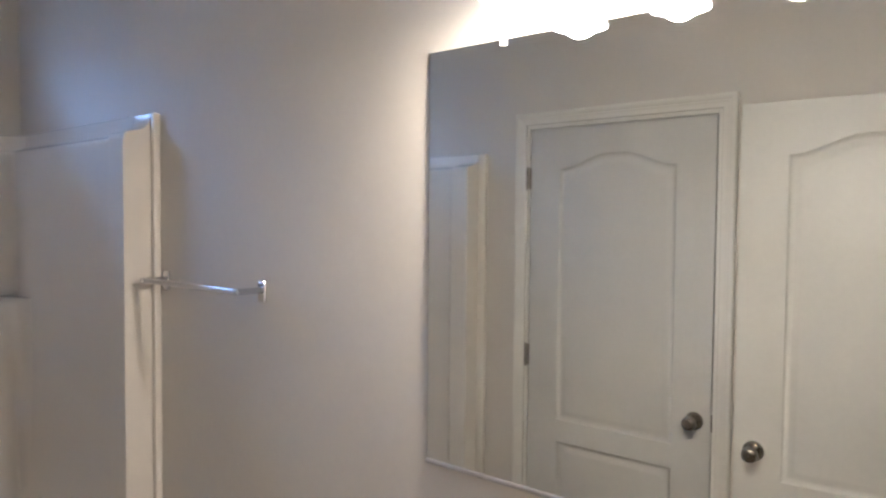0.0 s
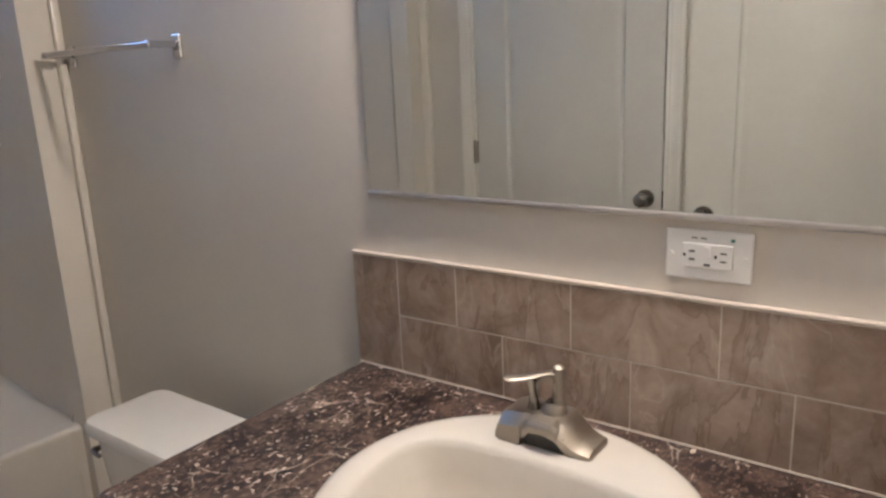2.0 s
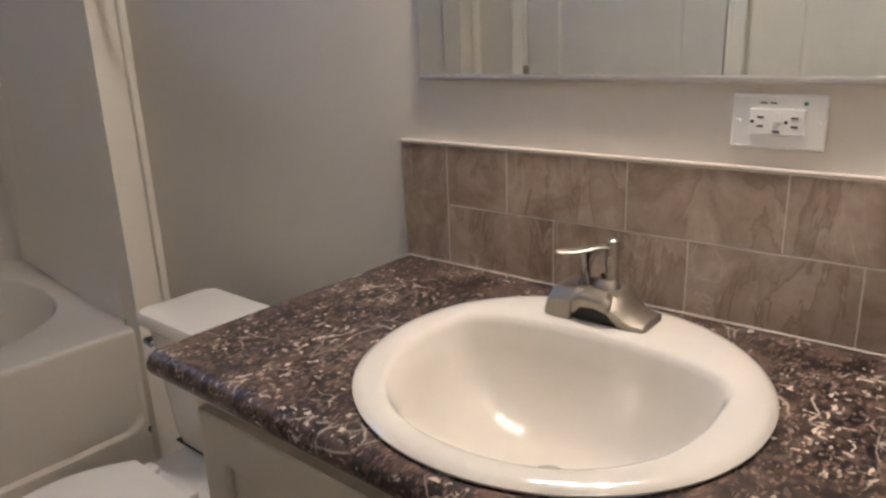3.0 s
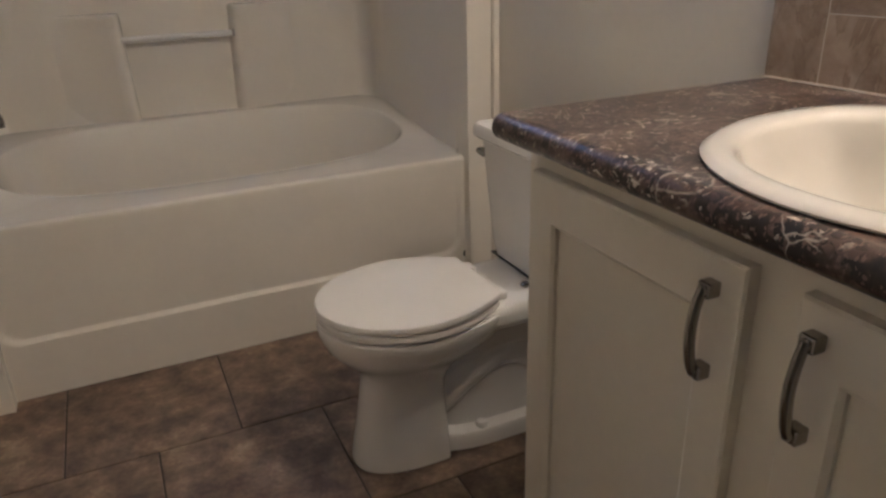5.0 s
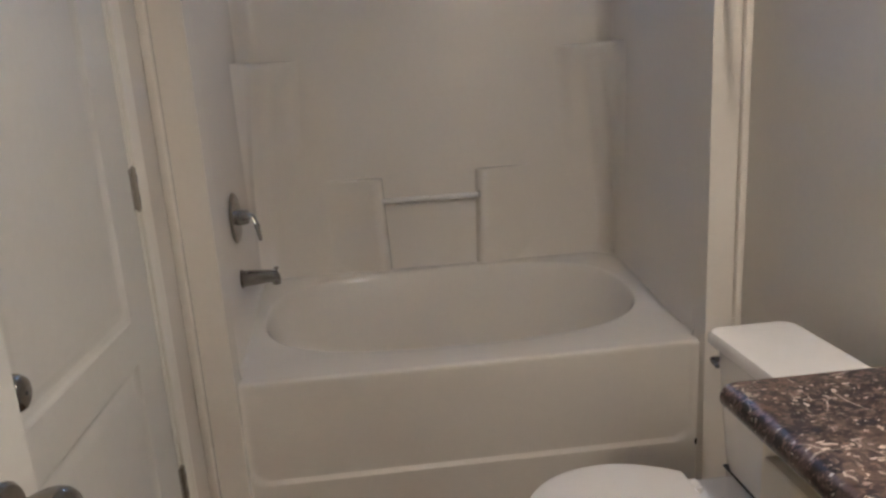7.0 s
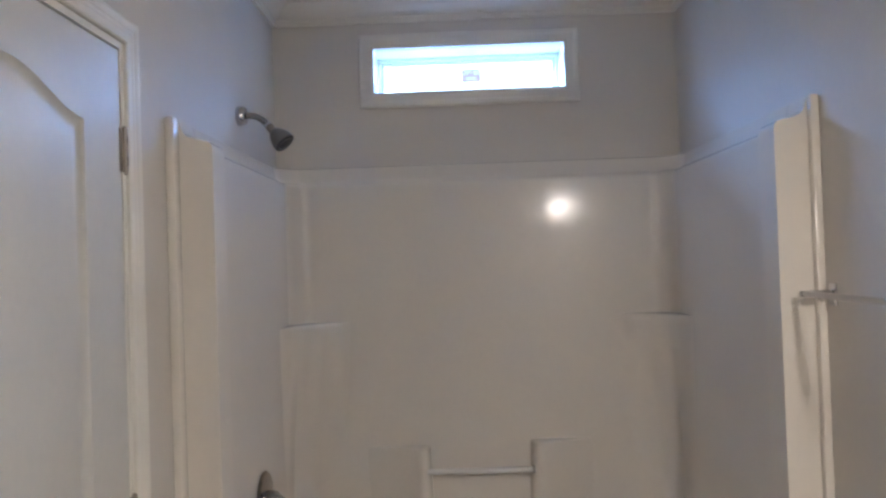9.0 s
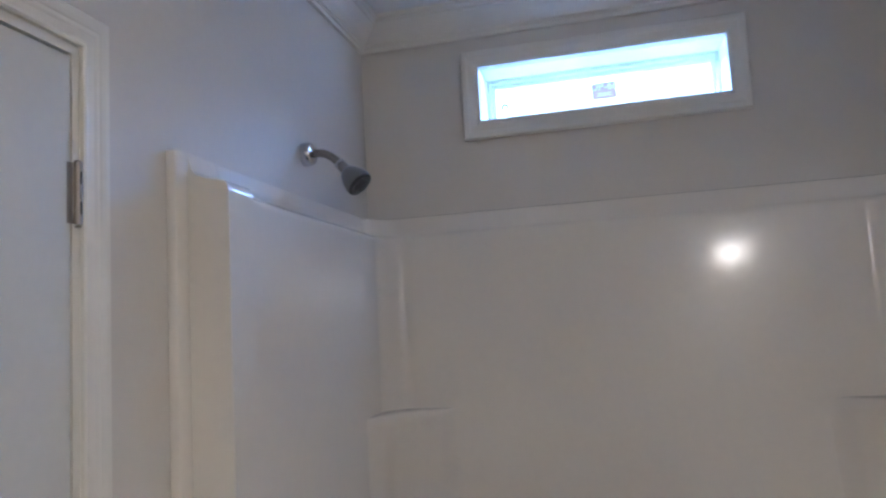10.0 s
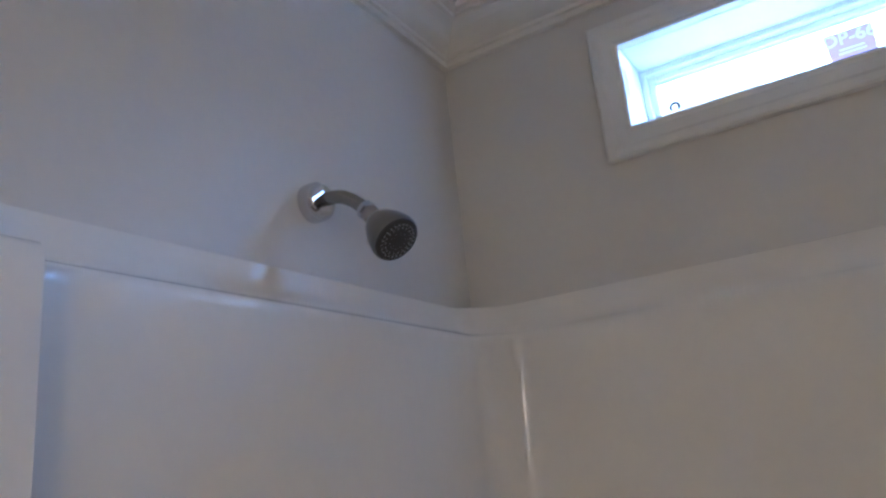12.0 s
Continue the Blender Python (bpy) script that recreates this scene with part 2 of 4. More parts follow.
NICKEL = material("brushed_nickel", (0.36, 0.325, 0.28), 0.46, 1.0, grain=0.04, scale=200)
DARKNICKEL = material("satin_nickel", (0.32, 0.30, 0.27), 0.2, 1.0, grain=0.05, scale=200)
CHROME = material("chrome", (0.66, 0.66, 0.68), 0.06, 1.0, grain=0.01)
PLATE = material("outlet_plastic", (0.84, 0.83, 0.81), 0.3, grain=0.006, stain=0.01)
BLACK = material("black_rubber", (0.015, 0.014, 0.014), 0.5)
GREYPL = material("grey_shower_plastic", (0.16, 0.156, 0.15), 0.32)
DARKPL = material("dark_rubber_face", (0.035, 0.036, 0.042), 0.45)
GREEN = material("green_indicator", (0.03, 0.22, 0.14), 0.4)
GROUT = material("pale_grout", (0.62, 0.56, 0.48), 0.8, grain=0.08, scale=150)
DARKGROUT = material("dark_floor_joint", (0.05, 0.042, 0.036), 0.85, grain=0.1)
MARBLE = marble_laminate()
FLOORTILE = stone_tile("slate_floor_tile", [(0.33, (0.085, 0.058, 0.046)), (0.44, (0.145, 0.100, 0.076)), (0.54, (0.215, 0.152, 0.110)), (0.62, (0.30, 0.222, 0.155)), (0.72, (0.43, 0.335, 0.24))], 11.0, 0.38)
WALLTILE = taupe_tile()
SHADE = glow("frosted_lamp_glass", (1.0, 0.80, 0.58), 20.0)
GLASS = clear_glass()
VINYL = material("white_window_vinyl", (0.80, 0.80, 0.79), 0.35, grain=0.01)
PURPLE = thin_paper("purple_label", (0.62, 0.38, 0.66))
WHITEINK = thin_paper("white_ink", (0.88, 0.87, 0.86))
MIRROR = material("silvered_mirror", (0.90, 0.92, 0.90), 0.0, 1.0, grain=0.0, stain=0.0)
HALLFLOOR = material("hall_carpet", (0.30, 0.26, 0.21), 0.9, grain=0.15, bump=0.5)


# ---- building helpers ----
def part(name, bm, mat, parent=None, label="", smooth=False, matrix=None):
    bmesh.ops.recalc_face_normals(bm, faces=bm.faces)
    me = bpy.data.meshes.new(name)
    bm.to_mesh(me)
    bm.free()
    for p in me.polygons:
        p.use_smooth = smooth
    if smooth:
        me.set_sharp_from_angle(angle=radians(38))
    me.materials.append(mat)
    ob = new(name, me)
    ob.parent = parent
    if matrix:
        ob.matrix_basis = matrix
    if label:
        tagged(ob, label)
    return ob


def thing(name, label, category, at=(0, 0, 0), group="", kind=""):
    ob = new(name)
    ob.empty_display_size = 0.05
    ob.location = at
    return tagged(ob, label, category, group, kind)


def structure(name, bm, mat, label, category, smooth=False):
    return tagged(part(name, bm, mat, None, label, smooth), "", category, "", "structure")


def add_box(bm, x0, x1, y0, y1, z0, z1, bev=0.0, seg=2):
    x0, x1, y0, y1, z0, z1 = min(x0, x1), max(x0, x1), min(y0, y1), max(y0, y1), min(z0, z1), max(z0, z1)
    r = bmesh.ops.create_cube(bm, size=1.0, matrix=Matrix.Translation(((x0 + x1) / 2, (y0 + y1) / 2, (z0 + z1) / 2)) @ Matrix.Diagonal((x1 - x0, y1 - y0, z1 - z0, 1)))
    if bev:
        edges = list({e for v in r["verts"] for e in v.link_edges})
        bmesh.ops.bevel(bm, geom=edges, offset=bev, segments=seg, profile=0.5, affect="EDGES")
    return bm


def box(x0, x1, y0, y1, z0, z1, bev=0.0, seg=2):
    return add_box(bmesh.new(), x0, x1, y0, y1, z0, z1, bev, seg)


def loft(rings, closed=True, cap0=False, cap1=False, bm=None):
    bm = bm or bmesh.new()
    rows = [[bm.verts.new(p) for p in ring] for ring in rings]
    n = len(rows[0])
    for a, b in zip(rows, rows[1:]):
        for i in range(n if closed else n - 1):
            j = (i + 1) % n
            bm.faces.new((a[i], a[j], b[j], b[i]))
    if cap0:
        bm.faces.new(rows[0][::-1])
    if cap1:
        bm.faces.new(rows[-1])
    return bm


def lathe(profile, at, axis=(0, 0, 1), seg=28, bm=None, cap=True):
    """profile: (radius, height along the axis)."""
    rot = Vector((0, 0, 1)).rotation_difference(Vector(axis)).to_matrix()
    at = Vector(at)
    rings = [[at + rot @ Vector((r * math.cos(2 * math.pi * i / seg), r * math.sin(2 * math.pi * i / seg), h)) for i in range(seg)] for r, h in profile]
    return loft(rings, True, cap, cap, bm)


def sweep(points, radius, seg=12, bm=None, flat=1.0, up=(0, 0, 1)):
    """A tube along points; radius may be a list; flat squeezes it along its second axis."""
    pts = [Vector(p) for p in points]
    rad = radius if isinstance(radius, (list, tuple)) else [radius] * len(pts)
    rings = []
    for i, p in enumerate(pts):
        d = (pts[min(i + 1, len(pts) - 1)] - pts[max(i - 1, 0)]).normalized()
        u = Vector(up) if abs(d.dot(Vector(up))) < 0.95 else Vector((0, 1, 0))
        s = d.cross(u).normalized()
        n = s.cross(d).normalized()
        rings.append([p + rad[i] * (s * math.cos(2 * math.pi * k / seg) + n * flat * math.sin(2 * math.pi * k / seg)) for k in range(seg)])
    return loft(rings, True, True, True, bm)


def bez(points, n=8):
    """A smooth line through points."""
    p = [Vector(q) for q in points]
    p = [2 * p[0] - p[1]] + p + [2 * p[-1] - p[-2]]
    out = []
    for i in range(1, len(p) - 2):
        for k in range(n):
            t = k / n
            a, b, c, d = p[i - 1:i + 3]
            out.append(0.5 * (2 * b + (c - a) * t + (2 * a - 5 * b + 4 * c - d) * t * t + (3 * b - a - 3 * c + d) * t ** 3))
    return out + [p[-2]]


def extrude_profile(profile, place, length_steps):
    """Lofts a 2D profile through placing functions: place(u, v, s)."""
    return loft([[place(u, v, s) for u, v in profile] for s in length_steps], True, True, True)


# ---- floor ----
FLOOR_T = 0.397
structure("floor_underlay", box(-0.02, W + 0.02, Y_NEAR - 0.12, 0.02, -0.06, -0.0025), DARKGROUT, "dark recessed joints between the floor tiles", "floor")
structure("ground", box(-60, 60, -60, 60, -0.62, -0.5), material("lawn", (0.06, 0.09, 0.03), 0.9, grain=0.3, scale=3.0), "green lawn outside the house", "ground")

# ---- walls ----
D0, D1, DH = -2.053, -1.247, 2.046      # closet door opening in the left wall
bm = box(-0.12, 0, D1, 0.12, 0, CEIL)
add_box(bm, -0.12, 0, -3.05, D0, 0, CEIL)
add_box(bm, -0.12, 0, D0, D1, DH, CEIL)
structure("wall_west", bm, PAINT, "warm grey painted wall with the closet doorway", "wall")
structure("wall_east", box(W, W + 0.12, -3.05, 0.12, 0, CEIL), PAINT, "warm grey painted wall behind toilet and vanity", "wall")
bm = box(0, WX0, 0, 0.16, 0, CEIL)
add_box(bm, WX1, W, 0, 0.16, 0, CEIL)
add_box(bm, WX0, WX1, 0, 0.16, 0, WZ0)
add_box(bm, WX0, WX1, 0, 0.16, WZ1, CEIL)
structure("wall_north", bm, PAINT, "warm grey painted wall with the window over the tub", "wall")
E0, E1 = 0.06, 0.88                      # entrance opening
bm = box(0, E0, -3.05, Y_NEAR, 0, CEIL)
add_box(bm, E1, W, -3.05, Y_NEAR, 0, CEIL)
add_box(bm, E0, E1, -3.05, Y_NEAR, 2.05, CEIL)
structure("wall_south", bm, PAINT, "warm grey painted wall with the entrance doorway", "wall")
structure("ceiling", box(-0.12, W + 0.12, -3.05, 0.12, CEIL, CEIL + 0.1), CEILING, "white painted flat ceiling", "ceiling")
bm = box(-1.3, 2.6, -4.4, -4.3, 0, 2.6)
add_box(bm, -1.3, -1.2, -4.3, -3.05, 0, 2.6)
add_box(bm, 2.5, 2.6, -4.3, -3.05, 0, 2.6)
add_box(bm, -1.2, -0.12, -3.06, -2.96, 0, 2.6)
add_box(bm, W + 0.12, 2.5, -3.06, -2.96, 0, 2.6)
structure("wall_hall", bm, PAINT, "warm grey painted walls of the hall", "wall")
structure("floor_hall", box(-1.3, 2.6, -4.4, -3.052, -0.06, -0.004), HALLFLOOR, "beige carpet in the hall", "floor")
structure("ceiling_hall", box(-1.3, 2.6, -4.4, -3.052, 2.6, 2.7), CEILING, "white painted hall ceiling", "ceiling")
bm = box(-1.0, -0.9, D0 - 0.3, D1 + 0.3, 0, 2.3)
add_box(bm, -0.9, -0.12, D0 - 0.3, D0 - 0.2, 0, 2.3)
add_box(bm, -0.9, -0.12, D1 + 0.2, D1 + 0.3, 0, 2.3)
add_box(bm, -0.9, -0.12, D0 - 0.2, D1 + 0.2, 2.2, 2.3)
add_box(bm, -0.9, -0.12, D0 - 0.2, D1 + 0.2, -0.06, 0)
structure("wall_closet", bm, PAINT, "plain walls closing the closet behind its door", "wall")

# crown moulding, mitred round the room
CROWN = [(0, 0), (0.012, 0), (0.012, 0.012), (0.018, 0.014), (0.018, 0.022), (0.026, 0.026), (0.040, 0.034), (0.058, 0.048), (0.070, 0.062),
         (0.078, 0.064), (0.078, 0.072), (0.090, 0.076), (0.090, 0.088), (0, 0.088)]
CZ = CEIL - 0.088


def crown_ring(p):
    o, z = p
    return [(o, -o), (W - o, -o), (W - o, Y_NEAR + o), (o, Y_NEAR + o)]


bm = bmesh.new()
rows = [[bm.verts.new((x, y, CZ + p[1] - 0.0008)) for x, y in crown_ring(p)] for p in CROWN]
for a, b in zip(rows, rows[1:] + rows[:1]):
    for i in range(4):
        j = (i + 1) % 4
        bm.faces.new((a[i], a[j], b[j], b[i]))
structure("crown_trim", bm, TRIM, "white crown moulding round the ceiling", "moulding")

BASE = [(0, 0), (0.014, 0), (0.014, 0.105), (0.010, 0.118), (0.010, 0.126), (0.004, 0.135), (0, 0.135)]
structure("baseboard", extrude_profile(BASE, lambda u, v, s: (u, s, v), (-1.194, -1.042)), TRIM, "white moulded baseboard beside the tub", "baseboard")
structure("baseboard", extrude_profile(BASE, lambda u, v, s: (W - u, s, v), (-2.03, -1.023)), TRIM, "white moulded baseboard behind the toilet", "baseboard")

# ---- doors ----
CASE = [(0, 0), (0.010, 0), (0.0125, 0.004), (0.0115, 0.010), (0.012, 0.022), (0.0135, 0.028), (0.0135, 0.034), (0.0150, 0.038), (0.0165, 0.046), (0.0165, 0.055), (0.013, 0.060), (0, 0.060)]


def casing(name, y0, y1, z1, label):
    """Moulded casing round an opening of a wall facing +x, mitred at the corners."""
    bm = bmesh.new()
    path = [(y0, 0, -1, 0), (y0, z1, -1, 1), (y1, z1, 1, 1), (y1, 0, 1, 0)]
    loft([[(u, y + dy * v * 0.85, z + dz * v * 0.85) for u, v in CASE] for y, z, dy, dz in path], True, True, True, bm)
    return structure(name, bm, TRIM, label, "door casing")


casing("door_trim", D0 - 0.001, D1 + 0.001, DH + 0.001, "white fluted casing round the closet door")
bm = box(-0.119, 0.003, D0 - 0.0005, D0 + 0.0135, 0, DH)
add_box(bm, -0.119, 0.003, D1 - 0.0135, D1 + 0.0005, 0, DH)
add_box(bm, -0.119, 0.003, D0 + 0.0135, D1 - 0.0135, DH - 0.014, DH + 0.0005)
add_box(bm, -0.09, -0.036, D0 + 0.0135, D0 + 0.025, 0, DH - 0.014)
add_box(bm, -0.09, -0.036, D1 - 0.025, D1 - 0.0135, 0, DH - 0.014)
add_box(bm, -0.09, -0.036, D0 + 0.025, D1 - 0.025, DH - 0.025, DH - 0.014)
structure("door_jamb", bm, TRIM, "white jamb of the closet doorway", "door jamb")


def panel_outline(w0, w1, z0, z1, arch, inset, n=24):
    """Outline of a panel whose top is an ogee arch."""
    a, b, c, d = w0 + inset, w1 - inset, z0 + inset, z1 - inset
    pts = [(a, c), (b, c)]
    for i in range(n + 1):
        t = i / n
        s = 1 - abs(2 * t - 1)
        rise = arch * (0.5 - 0.5 * math.cos(math.pi * min(1, s * 1.12)))
        pts.append((b + (a - b) * t, d + rise))
    return pts


def add_grid_door(parent, width, height, mat, thick=0.035):
    """A moulded two-panel door leaf: local x runs across from the hinge, y is the thickness, z up; both faces moulded."""
    bm = bmesh.new()
    shapes = [(0.140, width - 0.142, 0.822, 1.850, 0.056), (0.140, width - 0.142, 0.205, 0.732, 0.0)]
    for side in (-1, 1):
        y = side * thick / 2
        outer = [bm.verts.new((u, y, v)) for u, v in ((0, 0), (width, 0), (width, height), (0, height))]
        edges = [bm.edges.new((outer[i], outer[(i + 1) % 4])) for i in range(4)]
        for w0, w1, z0, z1, arch in shapes:
            rings = []
            for inset, depth in ((0.0, 0.0), (0.006, 0.006), (0.014, 0.009), (0.022, 0.0075), (0.036, 0.003), (0.042, 0.0022)):
                rings.append([bm.verts.new((u, y - side * depth, v)) for u, v in panel_outline(w0, w1, z0, z1, arch, inset)])
            n = len(rings[0])
            for a, b in zip(rings, rings[1:]):
                for i in range(n):
                    j = (i + 1) % n
                    bm.faces.new((a[i], a[j], b[j], b[i]))
            bm.faces.new(rings[-1])
            edges += [bm.edges.get((rings[0][i], rings[0][(i + 1) % n])) for i in range(n)]
        bmesh.ops.triangle_fill(bm, edges=edges, use_beauty=True)
    near = sorted([v for v in bm.verts if (abs(v.co.x) < 1e-6 or abs(v.co.x - width) < 1e-6) and (abs(v.co.z) < 1e-6 or abs(v.co.z - height) < 1e-6)], key=lambda v: (v.co.y, v.co.x, v.co.z))
    a0, a1, a2, a3 = near[:4]
    b0, b1, b2, b3 = near[4:8]
    for q in ((a0, a1, b1, b0), (a2, a3, b3, b2), (a0, a2, b2, b0), (a1, a3, b3, b1)):
        bm.faces.new(q)
    return part("leaf", bm, mat, parent, "", True)


def knob(parent, x, z, side, thick=0.035):
    y = side * thick / 2
    k = part("door_knob", lathe([(0.0, 0.069), (0.013, 0.0685), (0.020, 0.066), (0.0245, 0.059), (0.0258, 0.051), (0.0245, 0.042), (0.021, 0.032), (0.016, 0.022), (0.0125, 0.014), (0.0125, 0.004)], (x, y, z), (0, side, 0)), DARKNICKEL, parent, "round satin nickel knob", True)
    part("rose", lathe([(0.0325, 0.0002), (0.0325, 0.004), (0.029, 0.008), (0.018, 0.010), (0.0, 0.010)], (x, y, z), (0, side, 0)), DARKNICKEL, k, "", True)
    part("keyhole", lathe([(0.0025, 0.0), (0.0025, 0.0008)], (x, y + side * 0.0685, z), (0, side, 0), 12), BLACK, k)


def hinge(parent, z, side, thick=0.035):
    y = side * (thick / 2 + 0.004)
    h = part("hinge", lathe([(0.0062, -0.045), (0.0062, 0.045)], (-0.011, y, z), (0, 0, 1), 14), NICKEL, parent, "satin nickel butt hinge", True)
    part("hinge_leaf", box(-0.010, 0.006, y - side * 0.0065, y - side * 0.003, z - 0.044, z + 0.044), NICKEL, h)
    for dz in (-0.049, 0.046):
        part("hinge_tip", lathe([(0.0045, 0), (0.005, 0.0015), (0.0, 0.004)], (-0.011, y, z + dz), (0, 0, 1), 12), NICKEL, h, "", True)
    for dz in (-0.022, 0.022):
        part("hinge_slot", box(-0.0118, -0.0090, y + side * 0.0045, y + side * 0.0066, z + dz - 0.009, z + dz + 0.009), BLACK, h)


# closed closet door, hinged beside the tub
closet = thing("closet_door", "closed white two-panel arched door with nickel hinges", "door", kind="structure")
add_grid_door(closet, 0.7695, 2.015, DOORPAINT)
closet.matrix_basis = pose(-0.0155, -1.264, 0.012, 0, 0, -90)
knob(closet, 0.712, 0.925, 1)
for hz in (0.36, 1.075, 1.815):
    hinge(closet, hz, 1)
part("strike_plate", box(0.7722, 0.776, -0.004, 0.019, 0.895, 0.955), DARKNICKEL, closet, "nickel strike plate")
# open entrance door, standing parallel to the left wall
entrance = thing("entrance_door", "white two-panel arched door standing wide open", "door", kind="structure")
add_grid_door(entrance, 0.76, 2.015, DOORPAINT)
entrance.matrix_basis = pose(0.085, -2.922, 0.012, 0, 0, 85.7)
knob(entrance, 0.70, 0.907, -1)
knob(entrance, 0.70, 0.907, 1)
part("latch_plate", box(0.7600, 0.7612, -0.012, 0.012, 0.885, 0.945), NICKEL, entrance, "nickel latch plate")

# ---- window ----
win = thing("window_1", "narrow white vinyl awning window over the tub", "window", kind="structure")
TR = [(0, 0), (0.016, 0.002), (0.017, 0.006), (0.014, 0.012), (0.016, 0.030), (0.019, 0.036), (0.019, 0.046), (0.015, 0.050), (0, 0.050)]
bm = bmesh.new()
rings = []
for cx, cz, dx, dz in ((WX0, WZ0, -1, -1), (WX1, WZ0, 1, -1), (WX1, WZ1, 1, 1), (WX0, WZ1, -1, 1)):
    rings.append([bm.verts.new((cx + dx * (v * 1.15 - 0.0077), -u, cz + dz * (v * 1.15 - 0.0077))) for u, v in TR])
for k in range(4):
    a, b = rings[k], rings[(k + 1) % 4]
    for i in range(len(TR)):
        j = (i + 1) % len(TR)
        bm.faces.new((a[i], a[j], b[j], b[i]))
part("casing", bm, TRIM, win, "white moulded window casing")


def frame_ring(x0, x1, z0, z1, t, y0, y1, bev=0.002):
    bm = box(x0, x0 + t, y0, y1, z0, z1, bev)
    add_box(bm, x1 - t, x1, y0, y1, z0, z1, bev)
    add_box(bm, x0 + t, x1 - t, y0, y1, z0, z0 + t, bev)
    add_box(bm, x0 + t, x1 - t, y0, y1, z1 - t, z1, bev)
    return bm


part("jamb_liner", frame_ring(WX0 + 0.0005, WX1 - 0.0005, WZ0 + 0.0005, WZ1 - 0.0005, 0.008, 0.001, 0.158), VINYL, win)
part("window_frame", frame_ring(WX0 + 0.0085, WX1 - 0.0085, WZ0 + 0.0085, WZ1 - 0.0085, 0.012, 0.112, 0.158), VINYL, win)
sash = part("sash", frame_ring(WX0 + 0.021, WX1 - 0.021, WZ0 + 0.021, WZ1 - 0.021, 0.012, 0.128, 0.152), VINYL, win, "white vinyl sash")
pane = part("pane", box(WX0 + 0.033, WX1 - 0.033, 0.138, 0.142, WZ0 + 0.033, WZ1 - 0.033), GLASS, sash, "clear glass pane")
pane.visible_shadow = False

# bright sky beyond the window
structure("backdrop", box(-0.6, 2.1, 1.2, 1.22, 1.6, 3.0), glow("pale_sky", (0.74, 0.88, 1.0), 2.6), "pale bright sky beyond the window", "sky")

# sticker on the glass
sticker = thing("window_sticker", "purple rating sticker with white letters on the glass", "sticker", (0.752, 0.137, 2.311))
part("sheet", box(-0.038, 0.038, -0.0006, 0.0, -0.027, 0.028), PURPLE, sticker)


def lettering(name, text, size, mat, parent, at, turn=(90, 0, 0)):
    cu = bpy.data.curves.new(name, "FONT")
    cu.body, cu.size, cu.extrude, cu.offset, cu.align_x, cu.align_y = text, size, 0.0002, 0.0005, "CENTER", "CENTER"
    tmp = bpy.data.objects.new(name, cu)
    scene.collection.objects.link(tmp)
    me = bpy.data.meshes.new_from_object(tmp.evaluated_get(bpy.context.evaluated_depsgraph_get()))
    bpy.data.objects.remove(tmp)
    me.materials.append(mat)
    ob = new(name, me)
    ob.parent = parent
    ob.matrix_basis = pose(*at, *turn)
    return ob


lettering("letters", "DP-66", 0.033, WHITEINK, sticker, (0.0, -0.0010, 0.013))
for zz, ww in ((-0.008, 0.020), (-0.015, 0.022)):
    part("text_line", box(-ww, ww, -0.0011, -0.0006, zz - 0.0016, zz + 0.0016), WHITEINK, sticker)
mark = thing("glass_mark", "small dark ring mark printed on the glass", "sticker", (0.436, 0.1355, 2.297))
ring = [(0.0085 * math.cos(a), -0.0004, 0.0085 * math.sin(a)) for a in np.linspace(-0.9, math.pi + 0.9, 26)]
part("ring", sweep(ring, 0.0032, 6), BLACK, mark)
part("text_line", box(-0.009, 0.009, -0.0006, 0.0, -0.0145, -0.0125), GREYPL, mark)

# ---- tub and surround ----
tub = thing("bathtub_surround", "glossy white one-piece fiberglass tub and shower surround", "bathtub")
RIM, LEDGE = 0.485, 0.535


def arc(cx, cy, r, a0, a1, n=8):
    return [(cx + r * math.cos(radians(a0 + (a1 - a0) * i / n)), cy + r * math.sin(radians(a0 + (a1 - a0) * i / n))) for i in range(n + 1)]


def wall_ring(xl, yb, r, post):
    """Plan of the shower walls from the left front post round to the right one; mirrored about the middle."""
    left = [(xl + post, -0.935), (xl + post * 0.85, -0.918), (xl + post * 0.3, -0.905), (xl + 0.001, -0.890), (xl, -0.865), (xl, -0.5)]
    c, e = 0.056 + (r - 0.024) * 2, 0.022
    h = e * 0.7071
    for a, b, d in (((xl, yb - c - e), (xl, yb - c), (xl + h, yb - c + h)), ((xl + c - h, yb - h), (xl + c, yb), (xl + c + e, yb))):
        for k in range(7):
            t = k / 6
            left.append(tuple((1 - t) ** 2 * a[i] + 2 * t * (1 - t) * b[i] + t * t * d[i] for i in (0, 1)))
    left += [(0.45, yb)]
    return left + [(W - x, y) for x, y in reversed(left)]


